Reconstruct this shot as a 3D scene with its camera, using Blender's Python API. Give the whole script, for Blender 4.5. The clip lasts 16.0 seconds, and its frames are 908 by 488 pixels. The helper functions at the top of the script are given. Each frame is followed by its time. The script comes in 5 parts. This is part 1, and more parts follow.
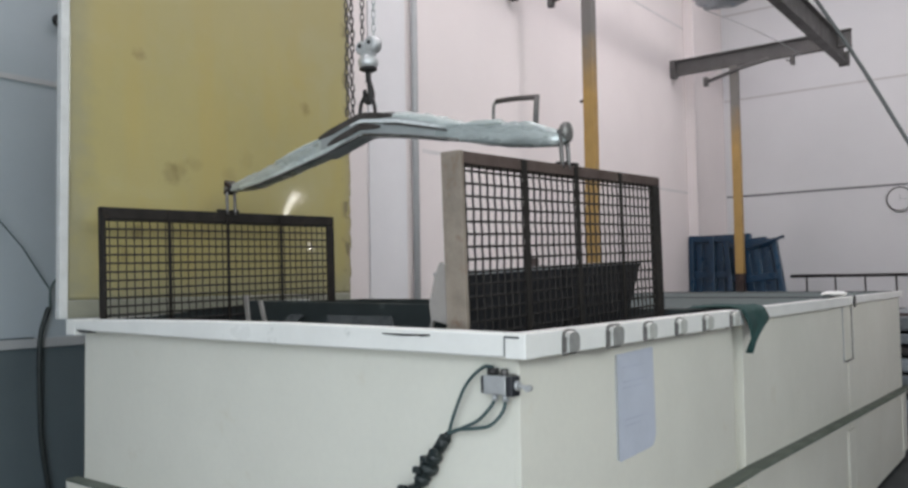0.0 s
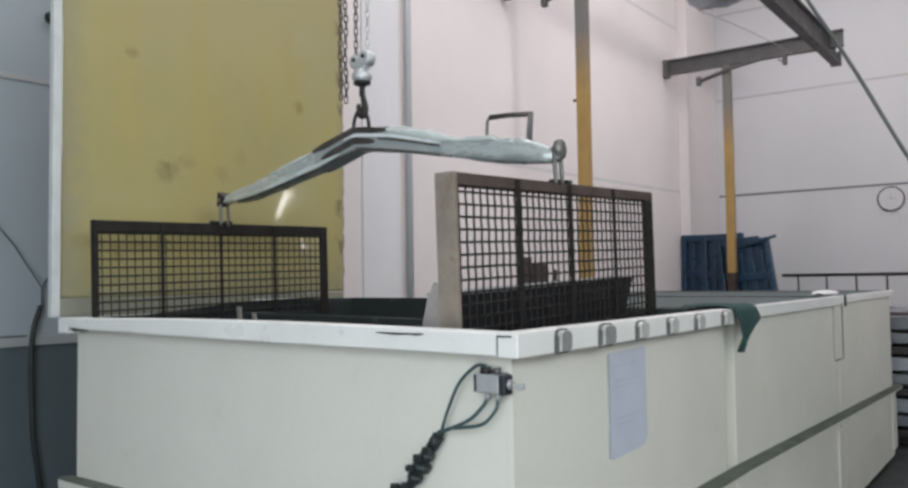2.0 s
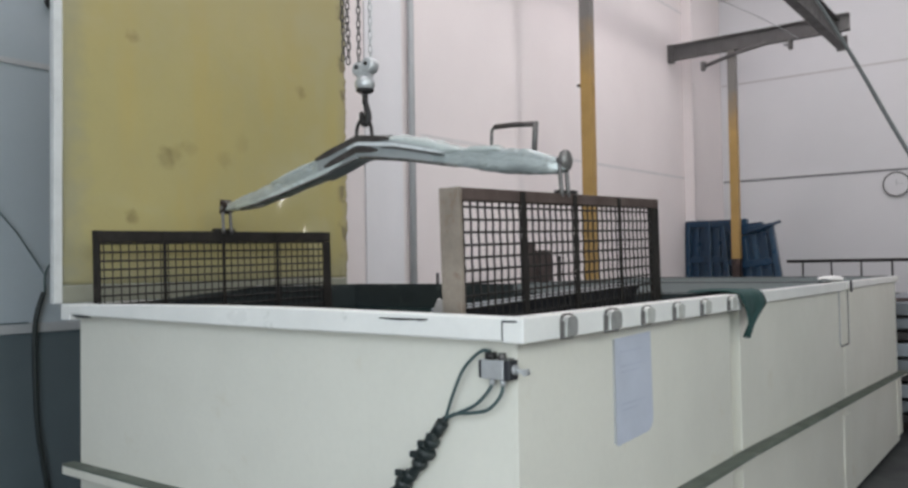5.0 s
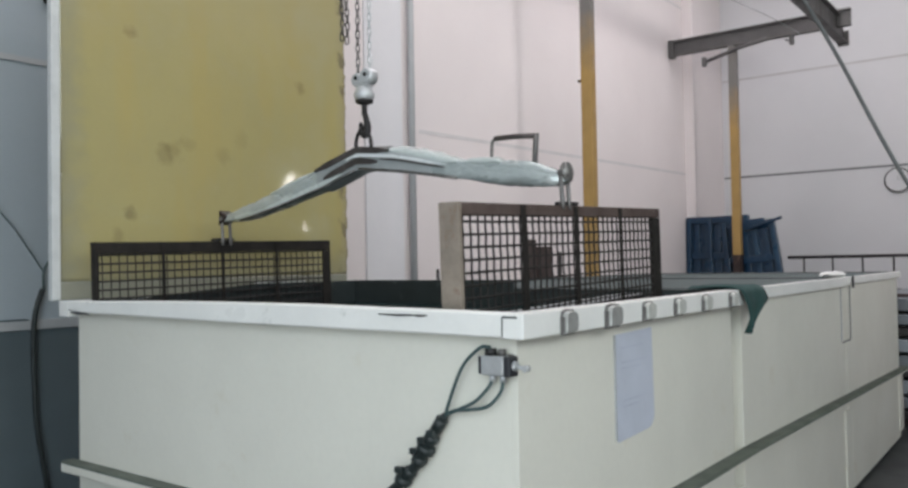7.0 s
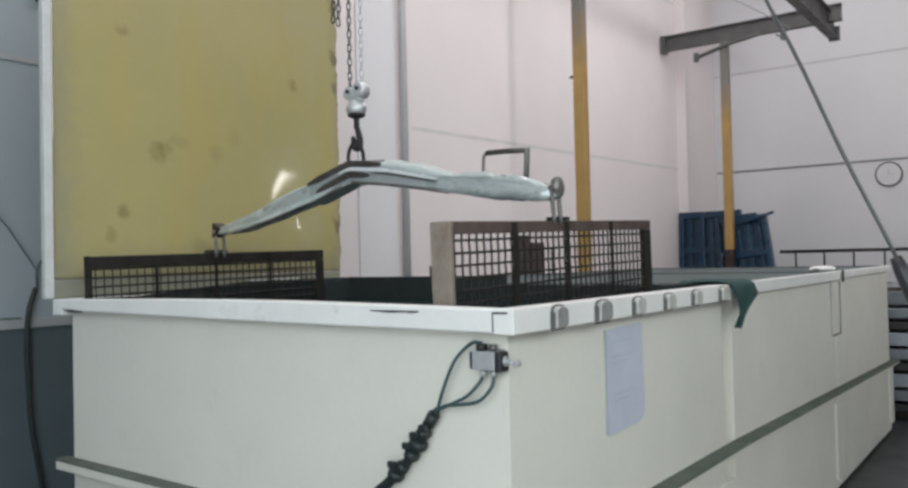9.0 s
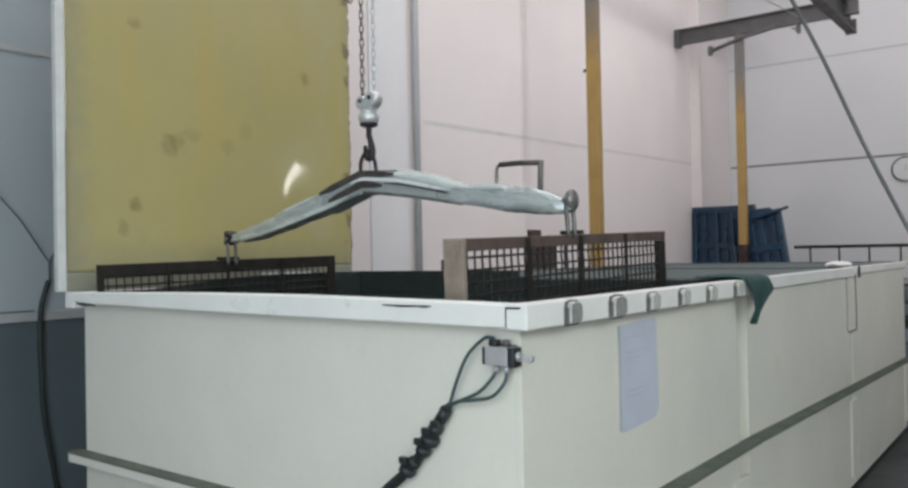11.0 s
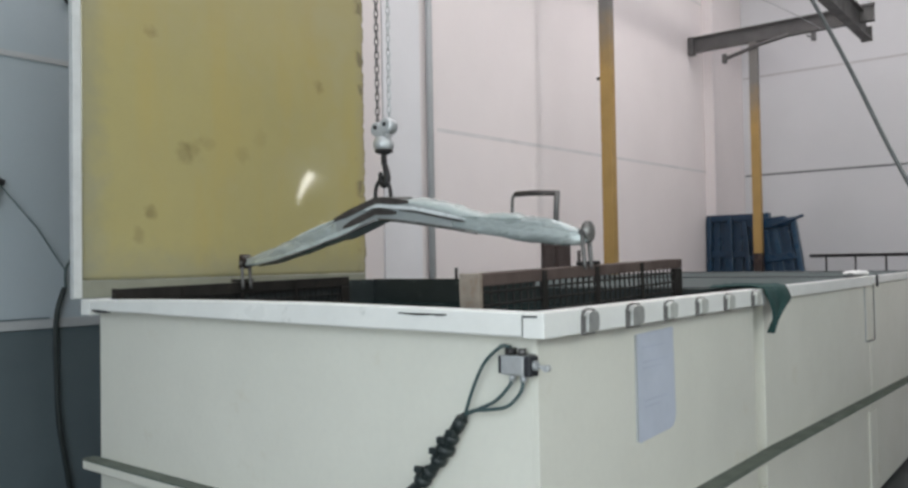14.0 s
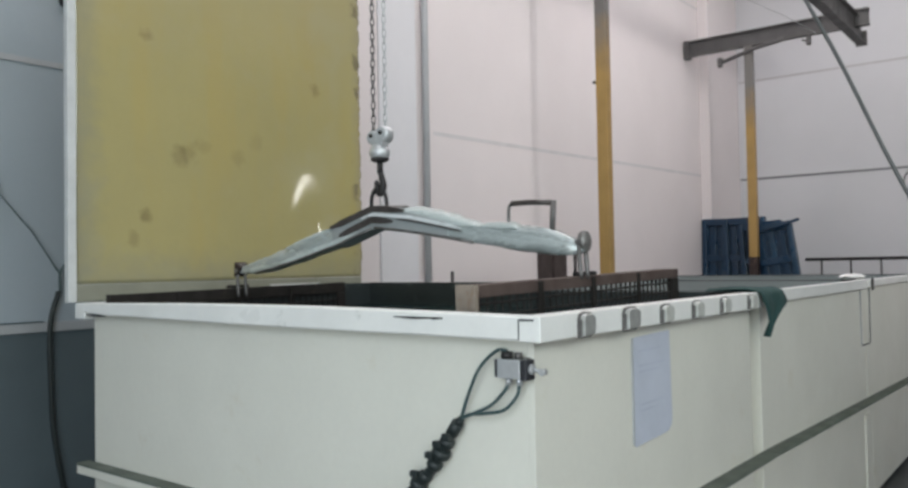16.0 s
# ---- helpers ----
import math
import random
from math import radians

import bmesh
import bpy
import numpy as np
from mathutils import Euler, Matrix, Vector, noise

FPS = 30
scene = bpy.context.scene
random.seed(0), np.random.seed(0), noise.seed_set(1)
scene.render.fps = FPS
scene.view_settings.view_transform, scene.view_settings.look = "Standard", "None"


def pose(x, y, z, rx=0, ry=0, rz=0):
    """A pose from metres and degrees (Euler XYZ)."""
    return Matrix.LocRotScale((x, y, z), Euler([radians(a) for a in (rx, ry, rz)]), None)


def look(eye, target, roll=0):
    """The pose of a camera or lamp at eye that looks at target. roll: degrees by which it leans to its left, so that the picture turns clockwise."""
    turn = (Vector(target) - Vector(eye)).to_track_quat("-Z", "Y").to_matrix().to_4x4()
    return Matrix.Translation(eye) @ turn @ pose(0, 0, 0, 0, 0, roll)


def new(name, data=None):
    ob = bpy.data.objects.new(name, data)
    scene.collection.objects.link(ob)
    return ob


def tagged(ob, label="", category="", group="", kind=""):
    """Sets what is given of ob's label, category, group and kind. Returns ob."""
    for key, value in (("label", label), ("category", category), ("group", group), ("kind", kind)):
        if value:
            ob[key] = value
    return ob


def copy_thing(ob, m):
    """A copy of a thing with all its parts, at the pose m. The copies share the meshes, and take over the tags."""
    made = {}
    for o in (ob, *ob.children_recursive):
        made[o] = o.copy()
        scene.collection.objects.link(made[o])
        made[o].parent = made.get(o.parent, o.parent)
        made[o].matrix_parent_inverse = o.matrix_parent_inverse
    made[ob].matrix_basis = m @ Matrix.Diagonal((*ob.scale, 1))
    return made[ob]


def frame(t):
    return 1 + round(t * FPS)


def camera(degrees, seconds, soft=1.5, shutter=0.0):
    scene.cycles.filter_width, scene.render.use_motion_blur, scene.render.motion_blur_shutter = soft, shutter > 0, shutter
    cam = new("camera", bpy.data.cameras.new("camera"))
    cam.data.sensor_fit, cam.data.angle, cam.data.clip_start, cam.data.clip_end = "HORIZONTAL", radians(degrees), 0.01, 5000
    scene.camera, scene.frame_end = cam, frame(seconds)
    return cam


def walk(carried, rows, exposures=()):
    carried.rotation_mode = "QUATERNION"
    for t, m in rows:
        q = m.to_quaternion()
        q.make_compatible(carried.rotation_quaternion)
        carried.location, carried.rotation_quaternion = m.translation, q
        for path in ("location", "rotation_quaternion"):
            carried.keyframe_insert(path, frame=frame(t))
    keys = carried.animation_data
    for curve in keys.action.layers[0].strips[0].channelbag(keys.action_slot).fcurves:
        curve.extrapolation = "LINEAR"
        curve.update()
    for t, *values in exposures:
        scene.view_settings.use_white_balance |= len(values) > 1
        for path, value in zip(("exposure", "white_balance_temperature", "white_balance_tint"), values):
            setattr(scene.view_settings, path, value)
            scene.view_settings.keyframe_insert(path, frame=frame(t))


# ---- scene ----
# ---------------------------------------------------------------- camera
cam = camera(58.9, 16.0, soft=2.8)
PATH = [
    (0, (1.237, -1.907, 1.644), (0.023, -0.321, 1.738), -0.9),
    (0.5, (1.24, -1.912, 1.645), (0.026, -0.326, 1.728), -0.7),
    (1, (1.241, -1.905, 1.643), (0.039, -0.308, 1.72), -0.8),
    (1.5, (1.243, -1.905, 1.644), (0.045, -0.306, 1.73), -1.2),
    (2, (1.242, -1.914, 1.646), (0.041, -0.317, 1.736), -0.8),
    (2.5, (1.242, -1.925, 1.646), (0.034, -0.333, 1.738), -0.6),
    (3, (1.228, -1.913, 1.638), (0.026, -0.317, 1.718), -0.3),
    (3.5, (1.225, -1.901, 1.645), (0.013, -0.311, 1.701), -0.8),
    (4, (1.222, -1.897, 1.638), (0.013, -0.304, 1.694), -0.8),
    (6.5, (1.226, -1.889, 1.642), (0.016, -0.298, 1.702), -1.0),
    (7, (1.215, -1.878, 1.636), (0.005, -0.286, 1.686), -1.0),
    (7.5, (1.225, -1.888, 1.642), (0.025, -0.29, 1.7), -0.6),
    (8, (1.241, -1.902, 1.642), (0.031, -0.31, 1.69), -0.8),
    (8.5, (1.233, -1.887, 1.639), (0.03, -0.29, 1.684), -1.1),
    (9, (1.236, -1.89, 1.637), (0.037, -0.289, 1.677), -1.3),
    (11.5, (1.202, -1.857, 1.637), (-0.034, -0.284, 1.655), -1.2),
    (12, (1.178, -1.822, 1.635), (-0.081, -0.269, 1.647), -1.8),
    (12.5, (1.202, -1.87, 1.638), (-0.064, -0.323, 1.68), -2.2),
    (13, (1.204, -1.874, 1.639), (-0.052, -0.317, 1.688), -1.4),
    (13.5, (1.2, -1.873, 1.64), (-0.047, -0.311, 1.698), -1.1),
    (14, (1.202, -1.87, 1.637), (-0.043, -0.305, 1.684), -1.0),
    (14.5, (1.196, -1.865, 1.638), (-0.045, -0.297, 1.69), -0.9),
    (15, (1.194, -1.863, 1.637), (-0.052, -0.3, 1.685), -0.9),
    (15.5, (1.205, -1.869, 1.64), (-0.032, -0.298, 1.682), -0.9),
    (16, (1.198, -1.865, 1.636), (-0.039, -0.294, 1.692), -1.0),
]
walk(cam, [(t, look(eye, target, roll)) for t, eye, target, roll in PATH],
     exposures=[(0.0, 0.22, 6500, 11.5), (5.0, 0.22, 6500, 11), (9.0, 0.21, 6500, 10), (12.0, 0.19, 6500, 9), (16.0, 0.18, 6500, 9)])

# ---------------------------------------------------------------- world and lights
RIM = 1.50          # height of the tank rims
WALL_X, FAR_Y = -3.40, 11.40
ROOM_X, ROOM_Y, ROOM_Z = 6.5, -4.3, 7.0

world = bpy.data.worlds.new("sky")
scene.world = world
world.use_nodes = True
wn = world.node_tree
sky = wn.nodes.new("ShaderNodeTexSky")
sky.sky_type, sky.sun_disc = "NISHITA", False
sky.sun_elevation, sky.sun_rotation = radians(40), radians(200)
wn.links.new(sky.outputs[0], wn.nodes["Background"].inputs[0])
wn.nodes["Background"].inputs[1].default_value = 0.10


def window_light(name, m, sx, sy, power, color):
    lamp = bpy.data.lights.new(name, "AREA")
    lamp.shape, lamp.size, lamp.size_y, lamp.energy, lamp.color = "RECTANGLE", sx, sy, power, color
    ob = new(name, lamp)
    ob.matrix_world = m
    return ob


# daylight in the loading door behind the camera, the high windows of the side wall and the roof lights
window_light("door_daylight", look((1.75, ROOM_Y + 0.05, 2.3), (0.5, 0, 1.3)), 3.4, 3.6, 133, (0.86, 0.97, 1.02))
window_light("window_daylight", look((ROOM_X - 0.05, -1.3, 4.6), (-3, 1.8, 2.6)), 5.4, 2.2, 185, (0.92, 0.99, 0.955))
bay = window_light("bay_window_daylight", look((ROOM_X - 0.05, 3.0, 4.15), (-3.4, 8.0, 4.5)), 0.6, 0.6, 27, (1.0, 0.955, 0.94))
bay.data.spread = radians(70)
window_light("roof_daylight", look((-0.9, 4.0, ROOM_Z - 0.02), (-0.9, 4.0001, 0)), 1.6, 11.4, 268, (1.0, 0.94, 0.945))
window_light("slit_daylight", look((ROOM_X - 0.05, 9.12, 3.22), (-3, 1.3, 2.0), -30), 0.09, 0.65, 4.5, (1.0, 0.97, 0.92))


# ---------------------------------------------------------------- materials
def material(name, color, rough=0.6, metal=0.0, second=None, stain=None, stain_at=0.62, scale=6.0, fine=90.0,
             vary=0.12, bump=0.15, depth=0.004, stretch=(1, 1, 1), rough_vary=0.12, stain_scale=None, coat=0.0, per=0.0):
    """Base colour broken up by a broad and a fine noise, with stains, uneven gloss and fine relief, in metres."""
    m = bpy.data.materials.new(name)
    m.use_nodes = True
    n, l = m.node_tree.nodes, m.node_tree.links
    b = n["Principled BSDF"]
    where = n.new("ShaderNodeNewGeometry")
    tex = n.new("ShaderNodeMapping")
    tex.inputs["Scale"].default_value = stretch
    coord = n.new("ShaderNodeTexCoord")
    l.new(coord.outputs["Object"], tex.inputs["Vector"])

    def noise_tex(s, detail, rgh=0.6):
        t = n.new("ShaderNodeTexNoise")
        t.inputs["Scale"].default_value, t.inputs["Detail"].default_value, t.inputs["Roughness"].default_value = s, detail, rgh
        l.new(tex.outputs[0], t.inputs["Vector"])
        return t.outputs[0]

    def mix(fac, a, c):
        x = n.new("ShaderNodeMix")
        x.data_type = "RGBA"
        if isinstance(fac, float):
            x.inputs[0].default_value = fac
        else:
            l.new(fac, x.inputs[0])
        for socket, v in ((x.inputs[6], a), (x.inputs[7], c)):
            if isinstance(v, tuple):
                socket.default_value = (*v, 1)
            else:
                l.new(v, socket)
        return x.outputs[2]

    def ramp(v, lo, hi, a=0.0, c=1.0):
        x = n.new("ShaderNodeMapRange")
        l.new(v, x.inputs[0])
        for k, val in zip((1, 2, 3, 4), (lo, hi, a, c)):
            x.inputs[k].default_value = val
        return x.outputs[0]

    broad, small = noise_tex(scale, 5.0), noise_tex(fine, 3.0)
    second = second or tuple(c * (1 - 2.2 * vary) for c in color)
    col = mix(ramp(broad, 0.3, 0.7), color, second)
    col = mix(ramp(small, 0.35, 0.75, 0.0, vary * 2), col, tuple(c * 0.6 for c in color))
    if stain:
        col = mix(ramp(noise_tex(stain_scale or scale * 1.7, 6.0, 0.7), stain_at, stain_at + 0.12), col, stain)
    if per:
        info = n.new("ShaderNodeObjectInfo")
        hsv = n.new("ShaderNodeHueSaturation")
        l.new(ramp(info.outputs["Random"], 0, 1, 1 - per, 1 + per), hsv.inputs["Value"])
        l.new(col, hsv.inputs["Color"])
        col = hsv.outputs[0]
    l.new(col, b.inputs["Base Color"])
    l.new(ramp(broad, 0.3, 0.7, max(rough - rough_vary, 0.03), min(rough + rough_vary, 1)), b.inputs["Roughness"])
    b.inputs["Metallic"].default_value = metal
    if coat:
        b.inputs["Coat Weight"].default_value = coat
    if bump:
        h = n.new("ShaderNodeMath")
        h.operation = "MULTIPLY_ADD"
        l.new(small, h.inputs[0])
        h.inputs[1].default_value = 0.35
        l.new(broad, h.inputs[2])
        bp = n.new("ShaderNodeBump")
        bp.inputs["Strength"].default_value, bp.inputs["Distance"].default_value = bump, depth
        l.new(h.outputs[0], bp.inputs["Height"])
        l.new(bp.outputs[0], b.inputs["Normal"])
    return m


CREAM = material("cream_plastic", (0.79, 0.77, 0.69), 0.42, scale=1.6, fine=40, vary=0.035, bump=0.10, depth=0.006, stain=(0.70, 0.66, 0.56), stain_at=0.60)
WALL_BLUE = material("blue_grey_wall", (0.37, 0.42, 0.455), 0.75, scale=1.1, fine=55, vary=0.03, bump=0.1)
RIM_DIRTY = material("stained_rim", (0.20, 0.22, 0.215), 0.6, scale=6, vary=0.12, stain=(0.12, 0.14, 0.14), stain_at=0.5)
TRAY_PATCH = material("grey_tray_patch", (0.13, 0.135, 0.14), 0.6, scale=9, vary=0.15, stain=(0.06, 0.065, 0.07), stain_at=0.5)
GREY_PLATE = material("greyed_plastic_plate", (0.36, 0.33, 0.31), 0.6, scale=7, vary=0.1, stain=(0.24, 0.20, 0.17))
CLIP = material("clip_steel", (0.42, 0.42, 0.40), 0.5, 0.4, scale=30, vary=0.1)
PIPE_STOCK = material("stacked_profiles", (0.28, 0.31, 0.34), 0.4, 0.6, scale=8, vary=0.12, per=0.5)
GREY_CABLE = material("cable_sheath", (0.10, 0.105, 0.105), 0.45, scale=25, vary=0.12, bump=0.3)
PAPER_INK = material("faded_print", (0.525, 0.555, 0.655), 0.7, vary=0.05)
FILM = material("clear_film", (0.50, 0.54, 0.58), 0.25, scale=6, vary=0.15, stain=(0.25, 0.36, 0.55), stain_at=0.58, bump=0.6, depth=0.02)
RIM_WHITE = material("rim_plastic", (0.88, 0.87, 0.84), 0.38, scale=4, fine=60, vary=0.035, bump=0.2, stain=(0.48, 0.49, 0.45), stain_at=0.64)
LINER = material("tank_liner", (0.032, 0.040, 0.041), 0.45, scale=4, vary=0.15, stain=(0.12, 0.14, 0.13))
FLANGE = material("flange_dirt", (0.15, 0.17, 0.14), 0.8, scale=7, vary=0.15, stain=(0.26, 0.28, 0.25), stain_at=0.60)
WALL = material("painted_wall", (0.765, 0.705, 0.70), 0.85, scale=0.9, fine=55, vary=0.025, bump=0.1)
WALL_FAR = material("painted_end_wall", (0.665, 0.66, 0.675), 0.85, scale=0.9, fine=55, vary=0.025, bump=0.1)
WALL_COLUMN = material("painted_column", (0.74, 0.73, 0.75), 0.8, scale=1.4, fine=55, vary=0.03, bump=0.1)
JOINT = material("panel_joint", (0.655, 0.625, 0.625), 0.8, vary=0.05)
DADO = material("dado_paint", (0.098, 0.127, 0.140), 0.6, scale=1.5, vary=0.06)
TRIM_PALE = material("greyish_paint", (0.52, 0.50, 0.505), 0.7, vary=0.04)
TRIM = material("grey_trim", (0.42, 0.43, 0.44), 0.6, vary=0.05)
FLOOR = material("concrete_floor", (0.052, 0.055, 0.058), 0.55, scale=1.2, fine=60, vary=0.1, stain=(0.045, 0.045, 0.045), bump=0.3)
CEIL = material("ceiling_sheet", (0.70, 0.70, 0.70), 0.8, vary=0.03)
RUST_DARK = material("dark_rusty_steel", (0.016, 0.012, 0.009), 0.75, 0.1, scale=9, vary=0.18, stain=(0.04, 0.028, 0.02), stain_at=0.58, bump=0.5)
RUST = material("rusty_steel", (0.042, 0.026, 0.023), 0.75, 0.15, scale=9, vary=0.18, stain=(0.115, 0.072, 0.06), stain_at=0.56, bump=0.5)
RAIL = material("scaled_rusty_rail", (0.125, 0.088, 0.075), 0.75, 0.1, scale=5, vary=0.18, second=(0.062, 0.040, 0.036), stain=(0.20, 0.15, 0.12), stain_at=0.60, bump=0.5)
RUST_PALE = material("pale_tan_steel", (0.33, 0.275, 0.225), 0.8, 0.1, scale=9, vary=0.15, stain=(0.22, 0.15, 0.11), stain_at=0.56, bump=0.5)
WIRE = material("dark_wire", (0.028, 0.023, 0.021), 0.75, 0.1, scale=20, vary=0.15)
BLACK = material("black_plastic", (0.030, 0.031, 0.037), 0.42, scale=6, vary=0.1)
TROUGH = material("trough_plastic", (0.016, 0.017, 0.021), 0.62, scale=5, vary=0.1, bump=0.4, depth=0.01)
END_JOINT = material("dark_panel_joint", (0.20, 0.20, 0.21), 0.8, vary=0.05)
BAR = material("grey_galvanised_bar", (0.52, 0.545, 0.545), 0.36, 0.35, scale=5, fine=60, vary=0.14, second=(0.33, 0.35, 0.355), stain=(0.14, 0.10, 0.10), stain_at=0.64, bump=0.25, stretch=(0.4, 1, 1))
WRAP_FILM = material("milky_film", (0.70, 0.745, 0.73), 0.24, 0.0, scale=9, fine=40, vary=0.06, second=(0.44, 0.49, 0.48), bump=0.9, depth=0.02, coat=0.4)
ZINC = material("foil_wrap", (0.60, 0.635, 0.625), 0.30, 0.30, scale=5, fine=45, vary=0.10, second=(0.36, 0.41, 0.41), stain=(0.16, 0.17, 0.165), stain_at=0.60, bump=0.8, depth=0.02, rough_vary=0.14, stretch=(0.5, 1, 1))
STEEL = material("dull_steel", (0.20, 0.19, 0.185), 0.5, 0.7, scale=14, vary=0.12, bump=0.3)
PLATE = material("browned_steel", (0.115, 0.098, 0.092), 0.45, 0.5, scale=12, vary=0.16, second=(0.055, 0.047, 0.045), stain=(0.26, 0.25, 0.24), stain_at=0.60, bump=0.4)
# near-white, so that the beam edge's shine is put into the colour
BRIGHT = material("edge_shine_white", (0.84, 0.86, 0.87), 0.3, 0.15, scale=14, vary=0.05)
BARE = material("worn_bare_steel", (0.26, 0.25, 0.24), 0.45, 0.6, scale=16, vary=0.18, stain=(0.08, 0.075, 0.07), stain_at=0.52, bump=0.4)
CHAIN_DARK = material("dark_chain_steel", (0.11, 0.10, 0.095), 0.5, 0.5, scale=14, vary=0.15)
DARK_STEEL = material("blackened_steel", (0.045, 0.042, 0.042), 0.5, 0.5, scale=14, vary=0.15)
CHROME = material("bright_zinc", (0.70, 0.71, 0.72), 0.42, 0.6, scale=20, vary=0.08)
GREY_PAINT = material("grey_paint", (0.115, 0.11, 0.108), 0.6, scale=6, vary=0.1, bump=0.2)
BLUE = material("blue_plastic", (0.008, 0.040, 0.088), 0.32, scale=5, vary=0.15)
# lighter copy of the blue, with the pallets' glints put into the colour
BLUE_LIT = material("highlighted_blue_plastic", (0.014, 0.056, 0.108), 0.33, scale=6, vary=0.15, second=(0.008, 0.036, 0.078), stain=(0.12, 0.20, 0.27), stain_at=0.63)
TEAL = material("teal_cloth", (0.022, 0.068, 0.064), 0.9, scale=10, vary=0.15, bump=0.6)
PAPER = material("bleached_paper", (0.56, 0.59, 0.68), 0.7, scale=9, vary=0.03)
RUBBER = material("rubber_hose", (0.02, 0.028, 0.028), 0.5, scale=15, vary=0.1)
HOSE = material("pneumatic_tube", (0.06, 0.10, 0.10), 0.35, scale=15, vary=0.08)
ALU = material("aluminium_body", (0.60, 0.61, 0.62), 0.4, 0.5, scale=20, vary=0.06)
BROWN = material("brown_board", (0.062, 0.042, 0.038), 0.7, scale=7, vary=0.15)
STRIP = material("aged_strip", (0.30, 0.298, 0.235), 0.35, scale=4, vary=0.1)
EDGE = material("worn_white_edge", (0.66, 0.67, 0.66), 0.5, scale=9, vary=0.08)
PALE_CLIP = material("stained_plastic_clip", (0.56, 0.56, 0.52), 0.5, scale=30, vary=0.12)
WHITE = material("white_plastic", (0.82, 0.82, 0.80), 0.45, vary=0.03)


def liquid(name, color, rough):
    m = bpy.data.materials.new(name)
    m.use_nodes = True
    n, l = m.node_tree.nodes, m.node_tree.links
    b = n["Principled BSDF"]
    b.inputs["Base Color"].default_value = (*color, 1)
    b.inputs["Roughness"].default_value, b.inputs["IOR"].default_value = rough, 1.33
    t = n.new("ShaderNodeTexNoise")
    t.inputs["Scale"].default_value, t.inputs["Detail"].default_value = 7.0, 3.0
    c = n.new("ShaderNodeTexCoord")
    l.new(c.outputs["Object"], t.inputs["Vector"])
    bp = n.new("ShaderNodeBump")
    bp.inputs["Strength"].default_value, bp.inputs["Distance"].default_value = 0.35, 0.02
    l.new(t.outputs[0], bp.inputs["Height"])
    l.new(bp.outputs[0], b.inputs["Normal"])
    return m


